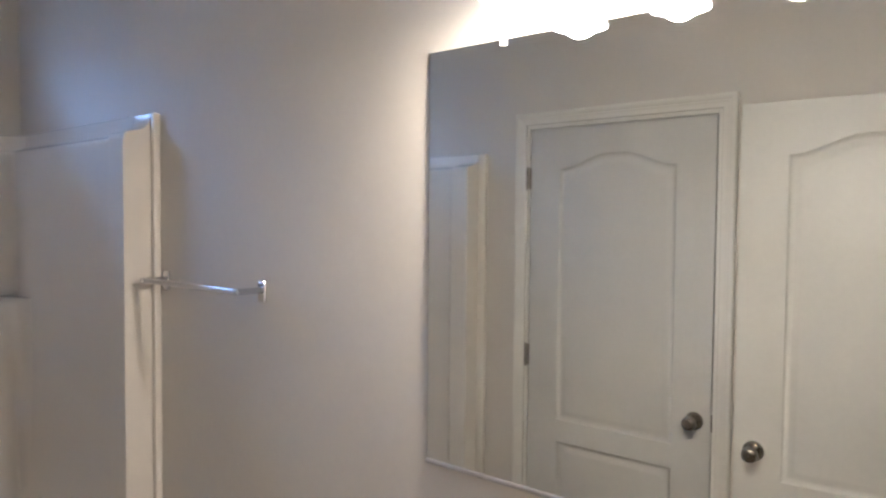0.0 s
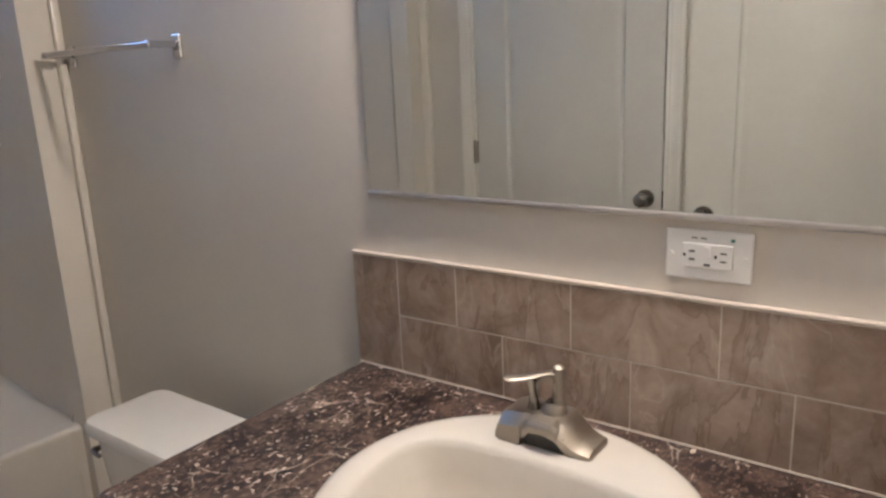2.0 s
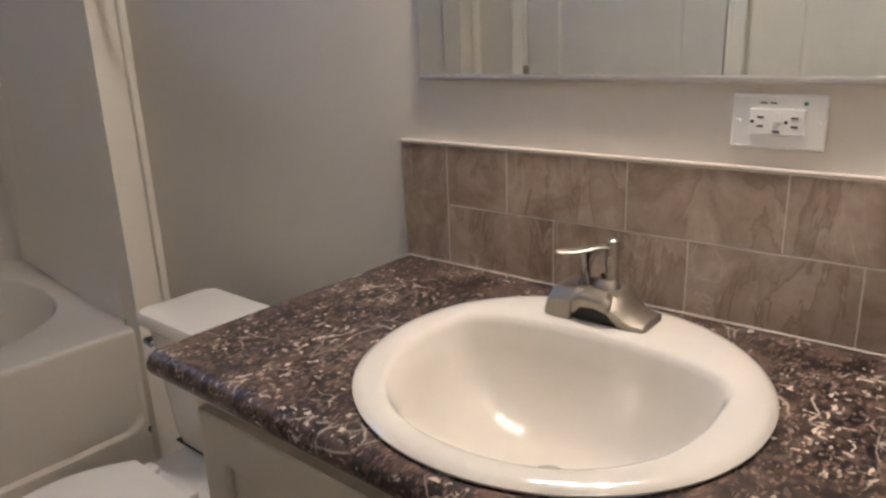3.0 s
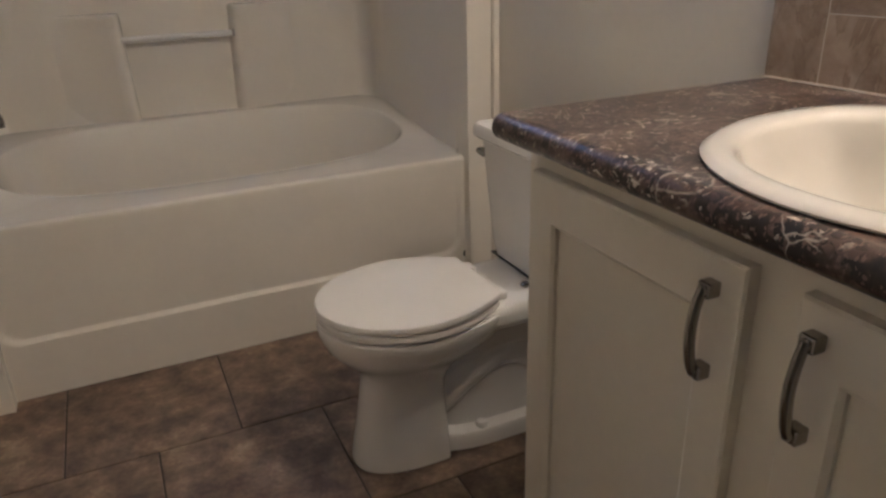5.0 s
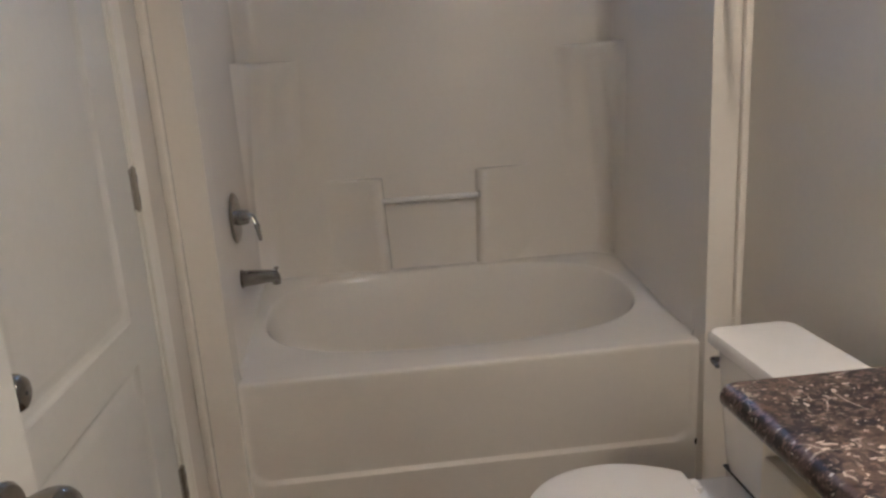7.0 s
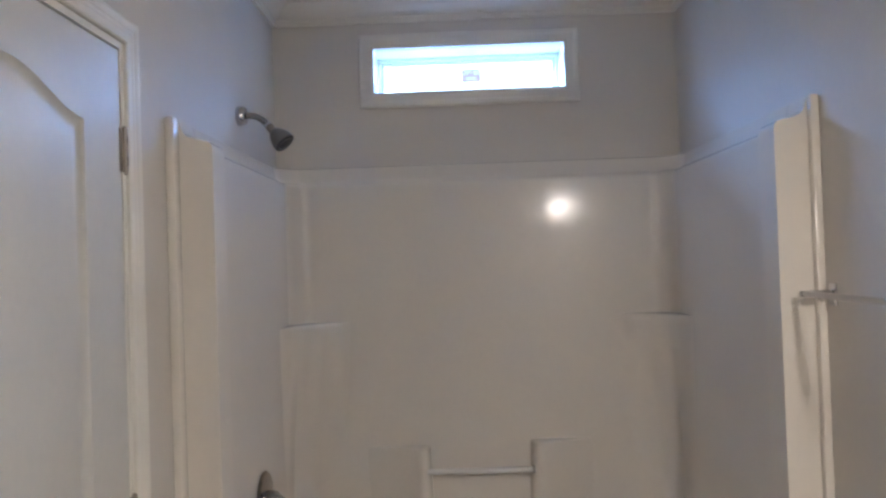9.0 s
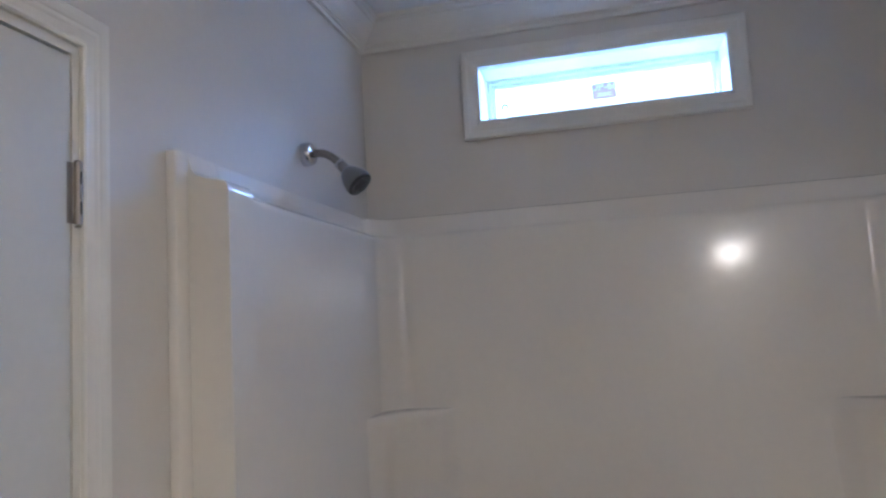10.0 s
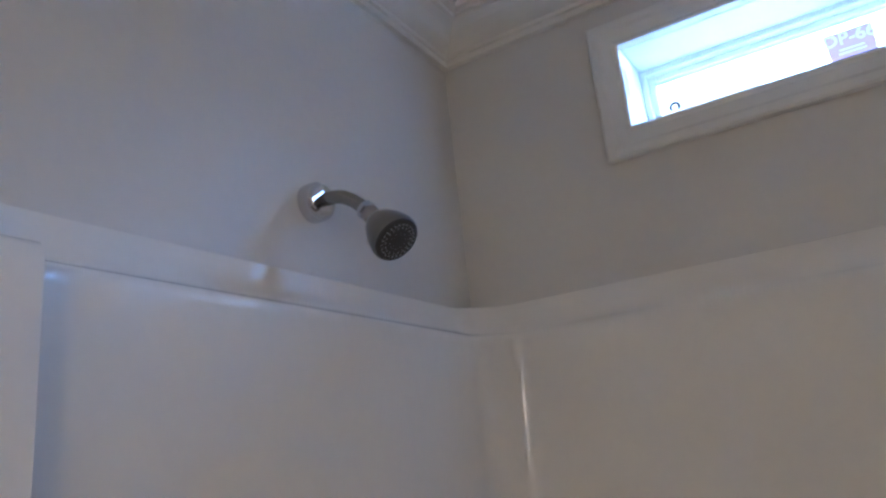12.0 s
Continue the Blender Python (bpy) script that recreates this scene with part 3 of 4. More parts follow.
levels = [(wall_ring(0.089, -0.082, 0.03, 0.015), 0.47), (wall_ring(0.075, -0.068, 0.03, 0.023), 0.51), (wall_ring(0.062, -0.054, 0.026, 0.035), 0.550), (wall_ring(0.0545, -0.046, 0.024, 0.041), 0.60), (wall_ring(0.055, -0.043, 0.024, 0.041), 1.2), (wall_ring(0.057, -0.041, 0.024, 0.041), 1.862), (wall_ring(0.0565, -0.0408, 0.024, 0.041), 1.870),
          (wall_ring(0.055, -0.0395, 0.024, 0.04), 1.876), (wall_ring(0.052, -0.037, 0.024, 0.039), 1.880), (wall_ring(0.043, -0.033, 0.025, 0.035), 1.8835), (wall_ring(0.03, -0.0295, 0.026, 0.014), 1.889), (wall_ring(0.022, -0.027, 0.027, 0.01), 1.898), (wall_ring(0.018, -0.025, 0.028, 0.007), 1.915), (wall_ring(0.013, -0.02, 0.028, 0.004), 1.940), (wall_ring(0.003, -0.003, 0.028, 0), 1.944)]
part("surround_wall", loft([[(x, y, z) for x, y in ring] for ring, z in levels], False), ACRYLIC, tub, "glossy white shower walls", True)
for sx in (0, 1):
    def fl(x):
        return W - x if sx else x
    bm = bmesh.new()
    prof = [(0.003, 0.001), (0.095, 0.001), (0.097, 0.47), (0.0985, 1.864), (0.0965, 1.876), (0.089, 1.884), (0.072, 1.888), (0.052, 1.892), (0.036, 1.899), (0.026, 1.911), (0.0215, 1.928), (0.019, 1.940), (0.003, 1.944)]
    loft([[(fl(x), y, z) for x, z in prof] for y in (-1.002, -0.915)], True, True, True, bm)
    part("front_post", bm, ACRYLIC, tub, "", True)
    bm = bmesh.new()
    if sx:
        add_box(bm, W - 0.021, W - 0.0006, -1.022, -1.0025, 0.001, 1.940, 0.004)
    else:
        add_box(bm, 0.0006, 0.021, -1.041, -1.0025, 0.001, 1.940, 0.004)
    part("wall_flange", bm, ACRYLIC, tub, "", True)

# tub: rim, basin, apron
CX, CY = 0.750, -0.462


def basin_ring(a, b, z, p=2.6, dx=0.0, n=72, lift=0.0):
    out = []
    for i in range(n):
        t = 2 * math.pi * i / n
        c, s = math.cos(t), math.sin(t)
        x = CX + dx + a * math.copysign(abs(c) ** (2 / p), c)
        y = CY + b * math.copysign(abs(s) ** (2 / p), s)
        out.append((x, y, z + lift * max(0, min(1, (y + 0.75) / 0.55))))
    return out


def rim_ring(x0, x1, y0, y1, z, n=72, lift=0.0):
    out = []
    for i in range(n):
        t = 2 * math.pi * i / n
        c, s = math.cos(t), math.sin(t)
        m = max(abs(c), abs(s))
        x = (x0 + x1) / 2 + (x1 - x0) / 2 * c / m
        y = (y0 + y1) / 2 + (y1 - y0) / 2 * s / m
        out.append((x, y, z + lift * max(0, min(1, (y + 0.75) / 0.55))))
    return out


L = LEDGE - RIM
rings = [rim_ring(0.056, 1.464, -0.953, -0.045, RIM + 0.0015, lift=L), basin_ring(0.644, 0.365, RIM + 0.0015, lift=L), basin_ring(0.638, 0.359, RIM - 0.0005, lift=L), basin_ring(0.634, 0.355, RIM - 0.005, lift=L), basin_ring(0.630, 0.350, RIM - 0.02, lift=L),
         basin_ring(0.585, 0.315, RIM - 0.13, lift=L * 0.6), basin_ring(0.555, 0.288, RIM - 0.27), basin_ring(0.51, 0.25, RIM - 0.33), basin_ring(0.40, 0.16, RIM - 0.345), basin_ring(0.2, 0.08, RIM - 0.35)]
part("basin", loft(rings, True, False, True), ACRYLIC, tub, "deep oval tub basin", True)


def apron():
    """Front skirt with a raised lower border whose inner corners are rounded."""
    bm = bmesh.new()
    x0, x1 = 0.022, W - 0.022
    nx, nz = 150, 90
    grid = []
    for k in range(nz + 1):
        z = 0.002 + (RIM - 0.002) * k / nz
        row = []
        for i in range(nx + 1):
            x = x0 + (x1 - x0) * i / nx
            r = 0.055
            dxl, dxr, dz = x - 0.098, 1.405 - x, z - 0.168
            ddx = min(dxl, dxr)
            if ddx < r and dz < r:
                d = r - math.hypot(r - ddx, r - dz)
            else:
                d = min(ddx, dz)
            t = max(0.0, min(1.0, (d + 0.006) / 0.012))
            inset = 0.017 * t * t * (3 - 2 * t)
            lean = 0.013 * z / RIM
            top = max(0.0, (z - (RIM - 0.014)) / 0.014)
            row.append(bm.verts.new((x, -0.955 - lean + inset * (1 - 0.7 * z / RIM) + 0.010 * (1 - math.sqrt(max(0.0, 1 - top * top))), z)))
        grid.append(row)
    for a, b in zip(grid, grid[1:]):
        for i in range(nx):
            bm.faces.new((a[i], a[i + 1], b[i + 1], b[i]))
    last = [bm.verts.new((v.co.x, -0.945, RIM + 0.001)) for v in grid[-1]]
    for i in range(nx):
        bm.faces.new((grid[-1][i], grid[-1][i + 1], last[i + 1], last[i]))
    return bm


part("apron", apron(), ACRYLIC, tub, "glossy tub apron with an embossed border", True)


def soap_ledge(x_edge, out, z_top, wide=0.27, depth=0.064):
    """A moulded ledge on the back wall: a rounded upright edge beside the bar, running out into the wall on the other side."""
    plan = [(0.0, 0.0), (0.003, 0.30), (0.007, 0.60), (0.012, 0.80), (0.018, 0.92), (0.026, 0.98), (0.036, 1.0)]
    plan += [(0.036 + (wide - 0.036) * k / 16, (1 - k / 16) ** 1.6) for k in range(1, 17)]
    rings = []
    for z, k, splay in ((0.50, 0.80, 0.016), (0.60, 0.92, 0.010), (0.74, 0.99, 0.005), (z_top - 0.022, 1.0, 0.0), (z_top - 0.014, 0.99, 0.0), (z_top - 0.007, 0.955, 0.001), (z_top - 0.002, 0.88, 0.003), (z_top, 0.78, 0.005), (z_top + 0.001, 0.40, 0.006), (z_top + 0.002, 0.0, 0.006)):
        rings.append([(x_edge + out * (u - splay * (1 if z < 0.8 else -1) * (1 - u / wide)), -0.041 - depth * k * d, z) for u, d in plan])
    return loft(rings, False)


part("soap_ledge", soap_ledge(0.551, -1, 0.905), ACRYLIC, tub, "", True)
part("soap_ledge", soap_ledge(0.918, 1, 0.915), ACRYLIC, tub, "", True)
bar = part("grab_bar", sweep([(0.538, -0.086, 0.818), (0.73, -0.086, 0.818), (0.932, -0.086, 0.818)], 0.0105, 16), CERAMIC, tub, "white tubular grab bar", True)
part("bar_collar", lathe([(0.0, 0), (0.014, 0.0), (0.015, 0.004), (0.012, 0.010)], (0.9275, -0.086, 0.818), (-1, 0, 0), 16), CHROME, bar, "", True)


def corner_shelf(flip):
    """Diagonal corner shelf high on the surround; its face fades into the corner below."""
    n = 36
    lower, upper = [], []
    for i in range(n + 1):
        t = i / n
        if t < 0.4:
            lower.append((0.053, -0.272 + 0.174 * t / 0.4))
        elif t < 0.6:
            lower.append((0.053 + 0.056 * (t - 0.4) / 0.2, -0.098 + 0.057 * (t - 0.4) / 0.2))
        else:
            lower.append((0.109 + 0.187 * (t - 0.6) / 0.4, -0.041))
        bow = 0.012 * math.sin(math.pi * t)
        upper.append((0.053 + 0.243 * t + bow, -0.272 + 0.231 * t - bow))
    rings = []
    for z, k in ((0.62, 0.0), (0.80, 0.06), (0.95, 0.15), (1.10, 0.29), (1.22, 0.44), (1.30, 0.55), (1.335, 0.60), (1.347, 0.605), (1.356, 0.59), (1.362, 0.55), (1.3655, 0.49), (1.3665, 0.25), (1.3675, 0.0)):
        ring = []
        for i, ((a, b), (c, d)) in enumerate(zip(lower, upper)):
            e = min(1.0, min(i, n - i) / n / 0.26)
            w = k * (e * e * (3 - 2 * e))
            x = a + (c - a) * w
            ring.append((W - x if flip else x, b + (d - b) * w, z))
        rings.append(ring)
    return loft(rings, False)


part("corner_shelf", corner_shelf(False), ACRYLIC, tub, "", True)
part("corner_shelf", corner_shelf(True), ACRYLIC, tub, "", True)
part("hole_plug", lathe([(0.0, 0.004), (0.012, 0.003), (0.016, 0.0)], (1.434, -0.9605, 0.158), (0, -1, 0), 18), BLACK, tub, "black oval plug in the apron", True)

# tub filler, valve and shower head
valve = thing("shower_valve", "satin nickel single-lever shower valve on the wall", "faucet", (0.056, -0.50, 0.872))
part("escutcheon", lathe([(0.083, 0.0), (0.083, 0.003), (0.077, 0.009), (0.04, 0.013), (0.0, 0.013)], (0, 0, 0), (1, 0, 0), 36), DARKNICKEL, valve, "", True)
part("hub", lathe([(0.026, 0.010), (0.025, 0.030), (0.021, 0.046), (0.0, 0.050)], (0, 0, 0), (1, 0, 0), 24), DARKNICKEL, valve, "", True)
part("lever", sweep(bez([(0.035, 0, 0.006), (0.056, -0.006, 0.004), (0.070, -0.014, -0.025), (0.078, -0.020, -0.078)]), [0.014] * 6 + [0.011] * 6 + [0.010] * 6 + [0.007] * 6 + [0.004], 14, flat=0.55), DARKNICKEL, valve, "", True)
spout = thing("tub_spout", "satin nickel tub spout with a diverter knob", "faucet", (0.055, -0.51, 0.668))
rings = []
for x, zc, hw, hh in ((0.0, 0.0, 0.027, 0.027), (0.03, 0.001, 0.026, 0.026), (0.07, 0.002, 0.0235, 0.023), (0.098, 0.002, 0.021, 0.020), (0.112, -0.001, 0.019, 0.020), (0.121, -0.006, 0.016, 0.018), (0.126, -0.012, 0.011, 0.012)):
    rings.append([(x, hw * math.cos(2 * math.pi * k / 24), zc + hh * math.copysign(abs(math.sin(2 * math.pi * k / 24)) ** 0.8, math.sin(2 * math.pi * k / 24))) for k in range(24)])
part("body", loft(rings, True, True, True), DARKNICKEL, spout, "", True)
part("outlet", lathe([(0.0135, 0.0), (0.0135, 0.012), (0.011, 0.013), (0.010, 0.004)], (0.112, 0, -0.014), (0, 0, -1), 20), DARKNICKEL, spout, "", True)
part("diverter", lathe([(0.003, 0.0), (0.003, 0.012), (0.008, 0.014), (0.008, 0.019), (0.0, 0.021)], (0.116, 0, 0.012), (0, 0, 1), 14), DARKNICKEL, spout, "", True)
part("wall_collar", lathe([(0.032, 0.0), (0.032, 0.004), (0.028, 0.006)], (0.0, 0, 0.0), (1, 0, 0), 24), DARKNICKEL, spout, "", True)

shower = thing("wall_shower", "grey shower head on a bent nickel arm", "shower head", (0.0, -0.466, 2.056))
part("flange", lathe([(0.0300, 0.0005), (0.0305, 0.006), (0.0295, 0.020), (0.025, 0.026), (0.012, 0.028), (0.0, 0.028)], (0, 0, 0), (1, 0, 0), 32), CHROME, shower, "chrome wall flange", True)
part("arm", sweep(bez([(0.02, 0, 0.001), (0.051, 0.004, -0.001), (0.074, 0.010, -0.013), (0.096, 0.016, -0.036)]), 0.0102, 16), DARKNICKEL, shower, "", True)
AX = Vector((0.62, -0.12, -0.68)).normalized()
j0 = Vector((0.094, 0.0155, -0.034))
part("swivel", lathe([(0.012, 0.0), (0.0135, 0.002), (0.0135, 0.016), (0.011, 0.020)], j0, AX, 20), NICKEL, shower, "", True)
part("arm_nut", lathe([(0.0118, -0.012), (0.0150, -0.010), (0.0150, -0.002), (0.0118, 0.0)], j0, AX, 8), CHROME, shower, "chrome collar nut", False)
head = part("head", lathe([(0.010, 0.018), (0.017, 0.022), (0.024, 0.032), (0.032, 0.050), (0.0355, 0.066), (0.0355, 0.072), (0.034, 0.075)], j0, AX, 32), GREYPL, shower, "", True)
part("spray_face", lathe([(0.034, 0.0), (0.033, 0.003), (0.024, 0.0045), (0.012, 0.0055), (0.0, 0.006)], j0 + AX * 0.074, AX, 32), DARKPL, head, "dark rubber spray face", True)
q = Vector((0, 0, 1)).rotation_difference(AX).to_matrix()
bm = bmesh.new()
for rr, n in ((0.0255, 24), (0.0205, 18), (0.012, 10), (0.006, 5)):
    for i in range(n):
        a = 2 * math.pi * i / n
        lathe([(0.0011, 0.0), (0.0009, 0.002)], j0 + AX * 0.0775 + q @ Vector((rr * math.cos(a), rr * math.sin(a), 0)), AX, 6, bm)
part("nozzles", bm, material("pale_nozzle_rubber", (0.42, 0.42, 0.43), 0.5), head, "pale rubber nozzles")

# ---- towel bar ----
towel = thing("towel_bar", "chrome towel bar on square wall posts", "towel bar", (W, -1.275, 1.476))
for yy in (-0.222, 0.220):
    b = part("wall_plate", box(-0.008, -0.0005, yy - 0.014, yy + 0.014, -0.026, 0.026, 0.003), CHROME, towel)
    part("post", box(-0.078, -0.007, yy - 0.007, yy + 0.007, -0.004, 0.011, 0.003), CHROME, b)
part("rail", sweep([(-0.070, -0.226, 0.004), (-0.070, 0, 0.004), (-0.070, 0.226, 0.004)], 0.0072, 18), CHROME, towel, "polished chrome rail", True)

# ---- toilet ----
toilet = thing("toilet", "white ceramic toilet with its lid closed", "toilet", (0, -1.59, 0))


def oval(xc, a_front, a_back, b, z, p=2.2, n=48, sq=0.0):
    out = []
    for i in range(n):
        t = 2 * math.pi * i / n
        c, s = math.cos(t), math.sin(t)
        a = a_front if c < 0 else a_back
        pw = p if c < 0 else p + sq
        out.append((xc + a * math.copysign(abs(c) ** (2 / pw), c), b * math.copysign(abs(s) ** (2 / pw), s), z))
    return out


body = [oval(0.985, 0.166, 0.045, 0.092, 0.001, 2.5, sq=4), oval(0.985, 0.165, 0.045, 0.092, 0.012, 2.5, sq=4), oval(0.985, 0.158, 0.044, 0.087, 0.05, 2.5, sq=4), oval(0.985, 0.146, 0.042, 0.081, 0.11, 2.5, sq=4), oval(0.985, 0.136, 0.041, 0.077, 0.17, 2.5, sq=3), oval(0.985, 0.132, 0.045, 0.077, 0.205, 2.4, sq=2),
        oval(0.985, 0.134, 0.06, 0.082, 0.226, 2.3, sq=1), oval(0.983, 0.144, 0.10, 0.095, 0.246, 2.2), oval(0.979, 0.160, 0.15, 0.114, 0.266, 2.15), oval(0.974, 0.176, 0.19, 0.134, 0.286, 2.1), oval(0.969, 0.188, 0.22, 0.150, 0.308, 2.1), oval(0.966, 0.194, 0.24, 0.160, 0.332, 2.1), oval(0.965, 0.195, 0.25, 0.164, 0.350, 2.1), oval(0.965, 0.192, 0.25, 0.163, 0.359, 2.1), oval(0.965, 0.185, 0.245, 0.157, 0.3632, 2.1), oval(0.965, 0.10, 0.15, 0.09, 0.3634, 2.1)]
part("bowl", loft(body, True, True, True), CERAMIC, toilet, "ceramic bowl flowing into its pedestal", True)
part("deck", box(1.03, 1.415, -0.128, 0.128, 0.318, 0.3725, 0.02, 4), CERAMIC, toilet, "", True)
part("foot", loft([oval(1.20, 0.20, 0.19, 0.088, 0.001, 3.4), oval(1.20, 0.20, 0.19, 0.088, 0.036, 3.4), oval(1.20, 0.196, 0.186, 0.083, 0.043, 3.4), oval(1.20, 0.18, 0.18, 0.058, 0.050, 3.0), oval(1.2, 0.17, 0.18, 0.060, 0.20, 3.0), oval(1.2, 0.17, 0.18, 0.085, 0.33, 3.0)], True, True, True), CERAMIC, toilet, "", True)
for side in (-1, 1):
    part("trapway", sweep(bez([(1.02, side * 0.010, 0.12), (1.09, side * 0.020, 0.18), (1.17, side * 0.026, 0.225), (1.25, side * 0.024, 0.20), (1.30, side * 0.020, 0.12), (1.31, side * 0.018, 0.05)], 6), 0.050, 16), CERAMIC, toilet, "", True)
    part("bolt_cap", lathe([(0.015, 0.0), (0.015, 0.006), (0.011, 0.014), (0.0, 0.017)], (1.115, side * 0.066, 0.042), (0, 0, 1), 18), CERAMIC, toilet, "", True)
SX = 0.955


def seat_ring(s, z):
    """Outline of the seat: round in front, drawn in towards a straight hinge edge."""
    xc, a, b, xb, hb = SX + 0.02, 0.205, 0.172, 1.143, 0.108
    pts = [(xc - a * math.sin(radians(t)), b * math.cos(radians(t))) for t in range(0, 181, 5)]
    back = [(xc + (xb - xc) * k / 12, hb + (b - hb) * (1 - (k / 12) ** 1.9)) for k in range(1, 13)]
    pts += [(x, -y) for x, y in back] + [(xb, hb * f) for f in (-0.5, 0.0, 0.5)] + back[::-1]
    return [(xc + (x - xc) * s, y * s, z) for x, y in pts]


part("seat_ring", loft([seat_ring(0.975, 0.366), seat_ring(0.99, 0.369), seat_ring(0.99, 0.379), seat_ring(0.975, 0.3825)], True, True, True), SEATPL, toilet, "", True)
part("seat_lid", loft([seat_ring(0.985, 0.3845), seat_ring(1.0, 0.388), seat_ring(1.0, 0.397), seat_ring(0.99, 0.4015), seat_ring(0.95, 0.4035), seat_ring(0.5, 0.405)], True, True, True), SEATPL, toilet, "white plastic seat lid, closed", True)
part("hinge_bar", box(1.130, 1.150, -0.088, 0.088, 0.374, 0.390, 0.006, 3), SEATPL, toilet, "", True)
for side in (-1, 1):
    part("seat_hinge", box(1.138, 1.168, side * 0.075 - 0.018, side * 0.075 + 0.018, 0.3735, 0.392, 0.005, 3), SEATPL, toilet, "", True)


def rbox(x0, x1, y0, y1, z, r, n=6):
    pts = []
    for cx, cy, a in ((x1 - r, y1 - r, 0), (x0 + r, y1 - r, 90), (x0 + r, y0 + r, 180), (x1 - r, y0 + r, 270)):
        pts += [(x, y, z) for x, y in arc(cx, cy, r, a, a + 90, n)]
    return pts


tank = [rbox(1.265, 1.405, -0.150, 0.150, 0.3735, 0.03), rbox(1.258, 1.41, -0.158, 0.158, 0.41, 0.03), rbox(1.240, 1.418, -0.176, 0.176, 0.668, 0.03)]
tk = part("tank", loft(tank, True, True, True), CERAMIC, toilet, "white ceramic tank", True)
lidr = [rbox(1.228, 1.424, -0.187, 0.187, 0.669, 0.03), rbox(1.223, 1.426, -0.191, 0.191, 0.675, 0.03), rbox(1.223, 1.426, -0.191, 0.191, 0.692, 0.03), rbox(1.229, 1.422, -0.186, 0.186, 0.701, 0.03), rbox(1.30, 1.36, -0.10, 0.10, 0.7045, 0.03)]
part("tank_lid", loft(lidr, True, True, True), CERAMIC, toilet, "white ceramic tank lid", True)
part("tank_gasket", box(1.261, 1.408, -0.154, 0.154, 0.3727, 0.3775, 0.0015), BLACK, tk, "black rubber gasket", False)
part("flush_lever", sweep(bez([(1.240, 0.150, 0.640), (1.228, 0.150, 0.641), (1.224, 0.146, 0.640), (1.225, 0.122, 0.636)], 5), [0.007] * 8 + [0.005] * 8, 10), DARKNICKEL, tk, "dark nickel flush lever", True)
part("tank_bolt", lathe([(0.010, 0), (0.010, 0.008), (0.0, 0.010)], (1.235, -0.055, 0.3735), (-0.4, 0, 1), 10), DARKNICKEL, tk, "", True)
part("supply_line", sweep(bez([(1.33, 0.13, 0.40), (1.34, 0.14, 0.28), (1.40, 0.15, 0.19), (1.505, 0.15, 0.165)], 8), 0.006, 10), CHROME, tk, "braided supply line", True)
part("supply_valve", lathe([(0.026, 0.0), (0.026, 0.003), (0.009, 0.006), (0.009, 0.035), (0.0, 0.036)], (W - 0.001, 0.15, 0.165), (-1, 0, 0), 18), CHROME, tk, "", True)

# ---- vanity ----
VX, VY1, VY0 = 1.000, -2.035, Y_NEAR + 0.003
CT = 0.855
van = thing("vanity_cabinet", "painted greige two-door vanity cabinet under the counter", "cabinet", (0, 0, 0))
part("face_frame", box(VX, VX + 0.02, VY0 + 0.018, VY1 - 0.0185, 0.10, CT - 0.0405), CABINET, van)
part("side_panel", box(VX, W - 0.001, VY1 - 0.018, VY1, 0.10, CT - 0.0405, 0.001), CABINET, van)
part("side_panel", box(VX, W - 0.001, VY0, VY0 + 0.0175, 0.10, CT - 0.0405), CABINET, van)
part("bottom_panel", box(VX + 0.0205, W - 0.001, VY0 + 0.018, VY1 - 0.0185, 0.101, 0.118), CABINET, van)
part("toe_kick", box(VX + 0.07, W - 0.002, VY0, VY1 - 0.002, 0.002, 0.10), CABINET, van)


def shaker_door(y0, y1, z0, z1, x0, parent):
    """A frame-and-panel cabinet door facing -x."""
    bm = bmesh.new()
    s, rl = 0.056, 0.070
    rings = []
    for iy, iz, d in ((0, 0, 0.018), (0, 0, 0.003), (0.003, 0.003, 0.0), (s - 0.006, rl - 0.006, 0.0), (s, rl, 0.004), (s, rl, 0.010), (s + 0.003, rl + 0.003, 0.0105)):
        rings.append([(x0 + d, y0 + iy, z0 + iz), (x0 + d, y1 - iy, z0 + iz), (x0 + d, y1 - iy, z1 - iz), (x0 + d, y0 + iy, z1 - iz)])
    return part("door", loft(rings, True, True, True, bm), CABINET, parent, "painted frame-and-panel door")


def pull(y, z0, z1, parent, x0):
    pts = bez([(x0 - 0.001, y, z0), (x0 - 0.016, y, z0 + 0.002), (x0 - 0.023, y, z0 + 0.020), (x0 - 0.026, y, (z0 + z1) / 2), (x0 - 0.023, y, z1 - 0.020), (x0 - 0.016, y, z1 - 0.002), (x0 - 0.001, y, z1)], 5)
    h = part("handle", sweep(pts, [0.0075] * 6 + [0.0065] * (len(pts) - 12) + [0.0075] * 6, 10, flat=0.75, up=(0, 1, 0)), DARKNICKEL, parent, "arched satin nickel pull", True)
    for z in (z0, z1):
        part("handle_foot", box(x0 - 0.016, x0 + 0.001, y - 0.0085, y + 0.0085, z - 0.0085, z + 0.0085, 0.0025), DARKNICKEL, h)


DX = 0.982
d1 = shaker_door(-2.451, -2.068, 0.16, 0.791, DX, van)
d2 = shaker_door(-2.893, -2.510, 0.16, 0.791, DX, van)
pull(-2.414, 0.662, 0.757, d1, DX)
pull(-2.534, 0.662, 0.757, d2, DX)

# countertop with a rolled front edge and a hole for the basin
SCX, SCY, SA, SB = 1.231, -2.471, 0.240, 0.249     # basin centre and half sizes
CX0, CY1 = 0.966, -1.981


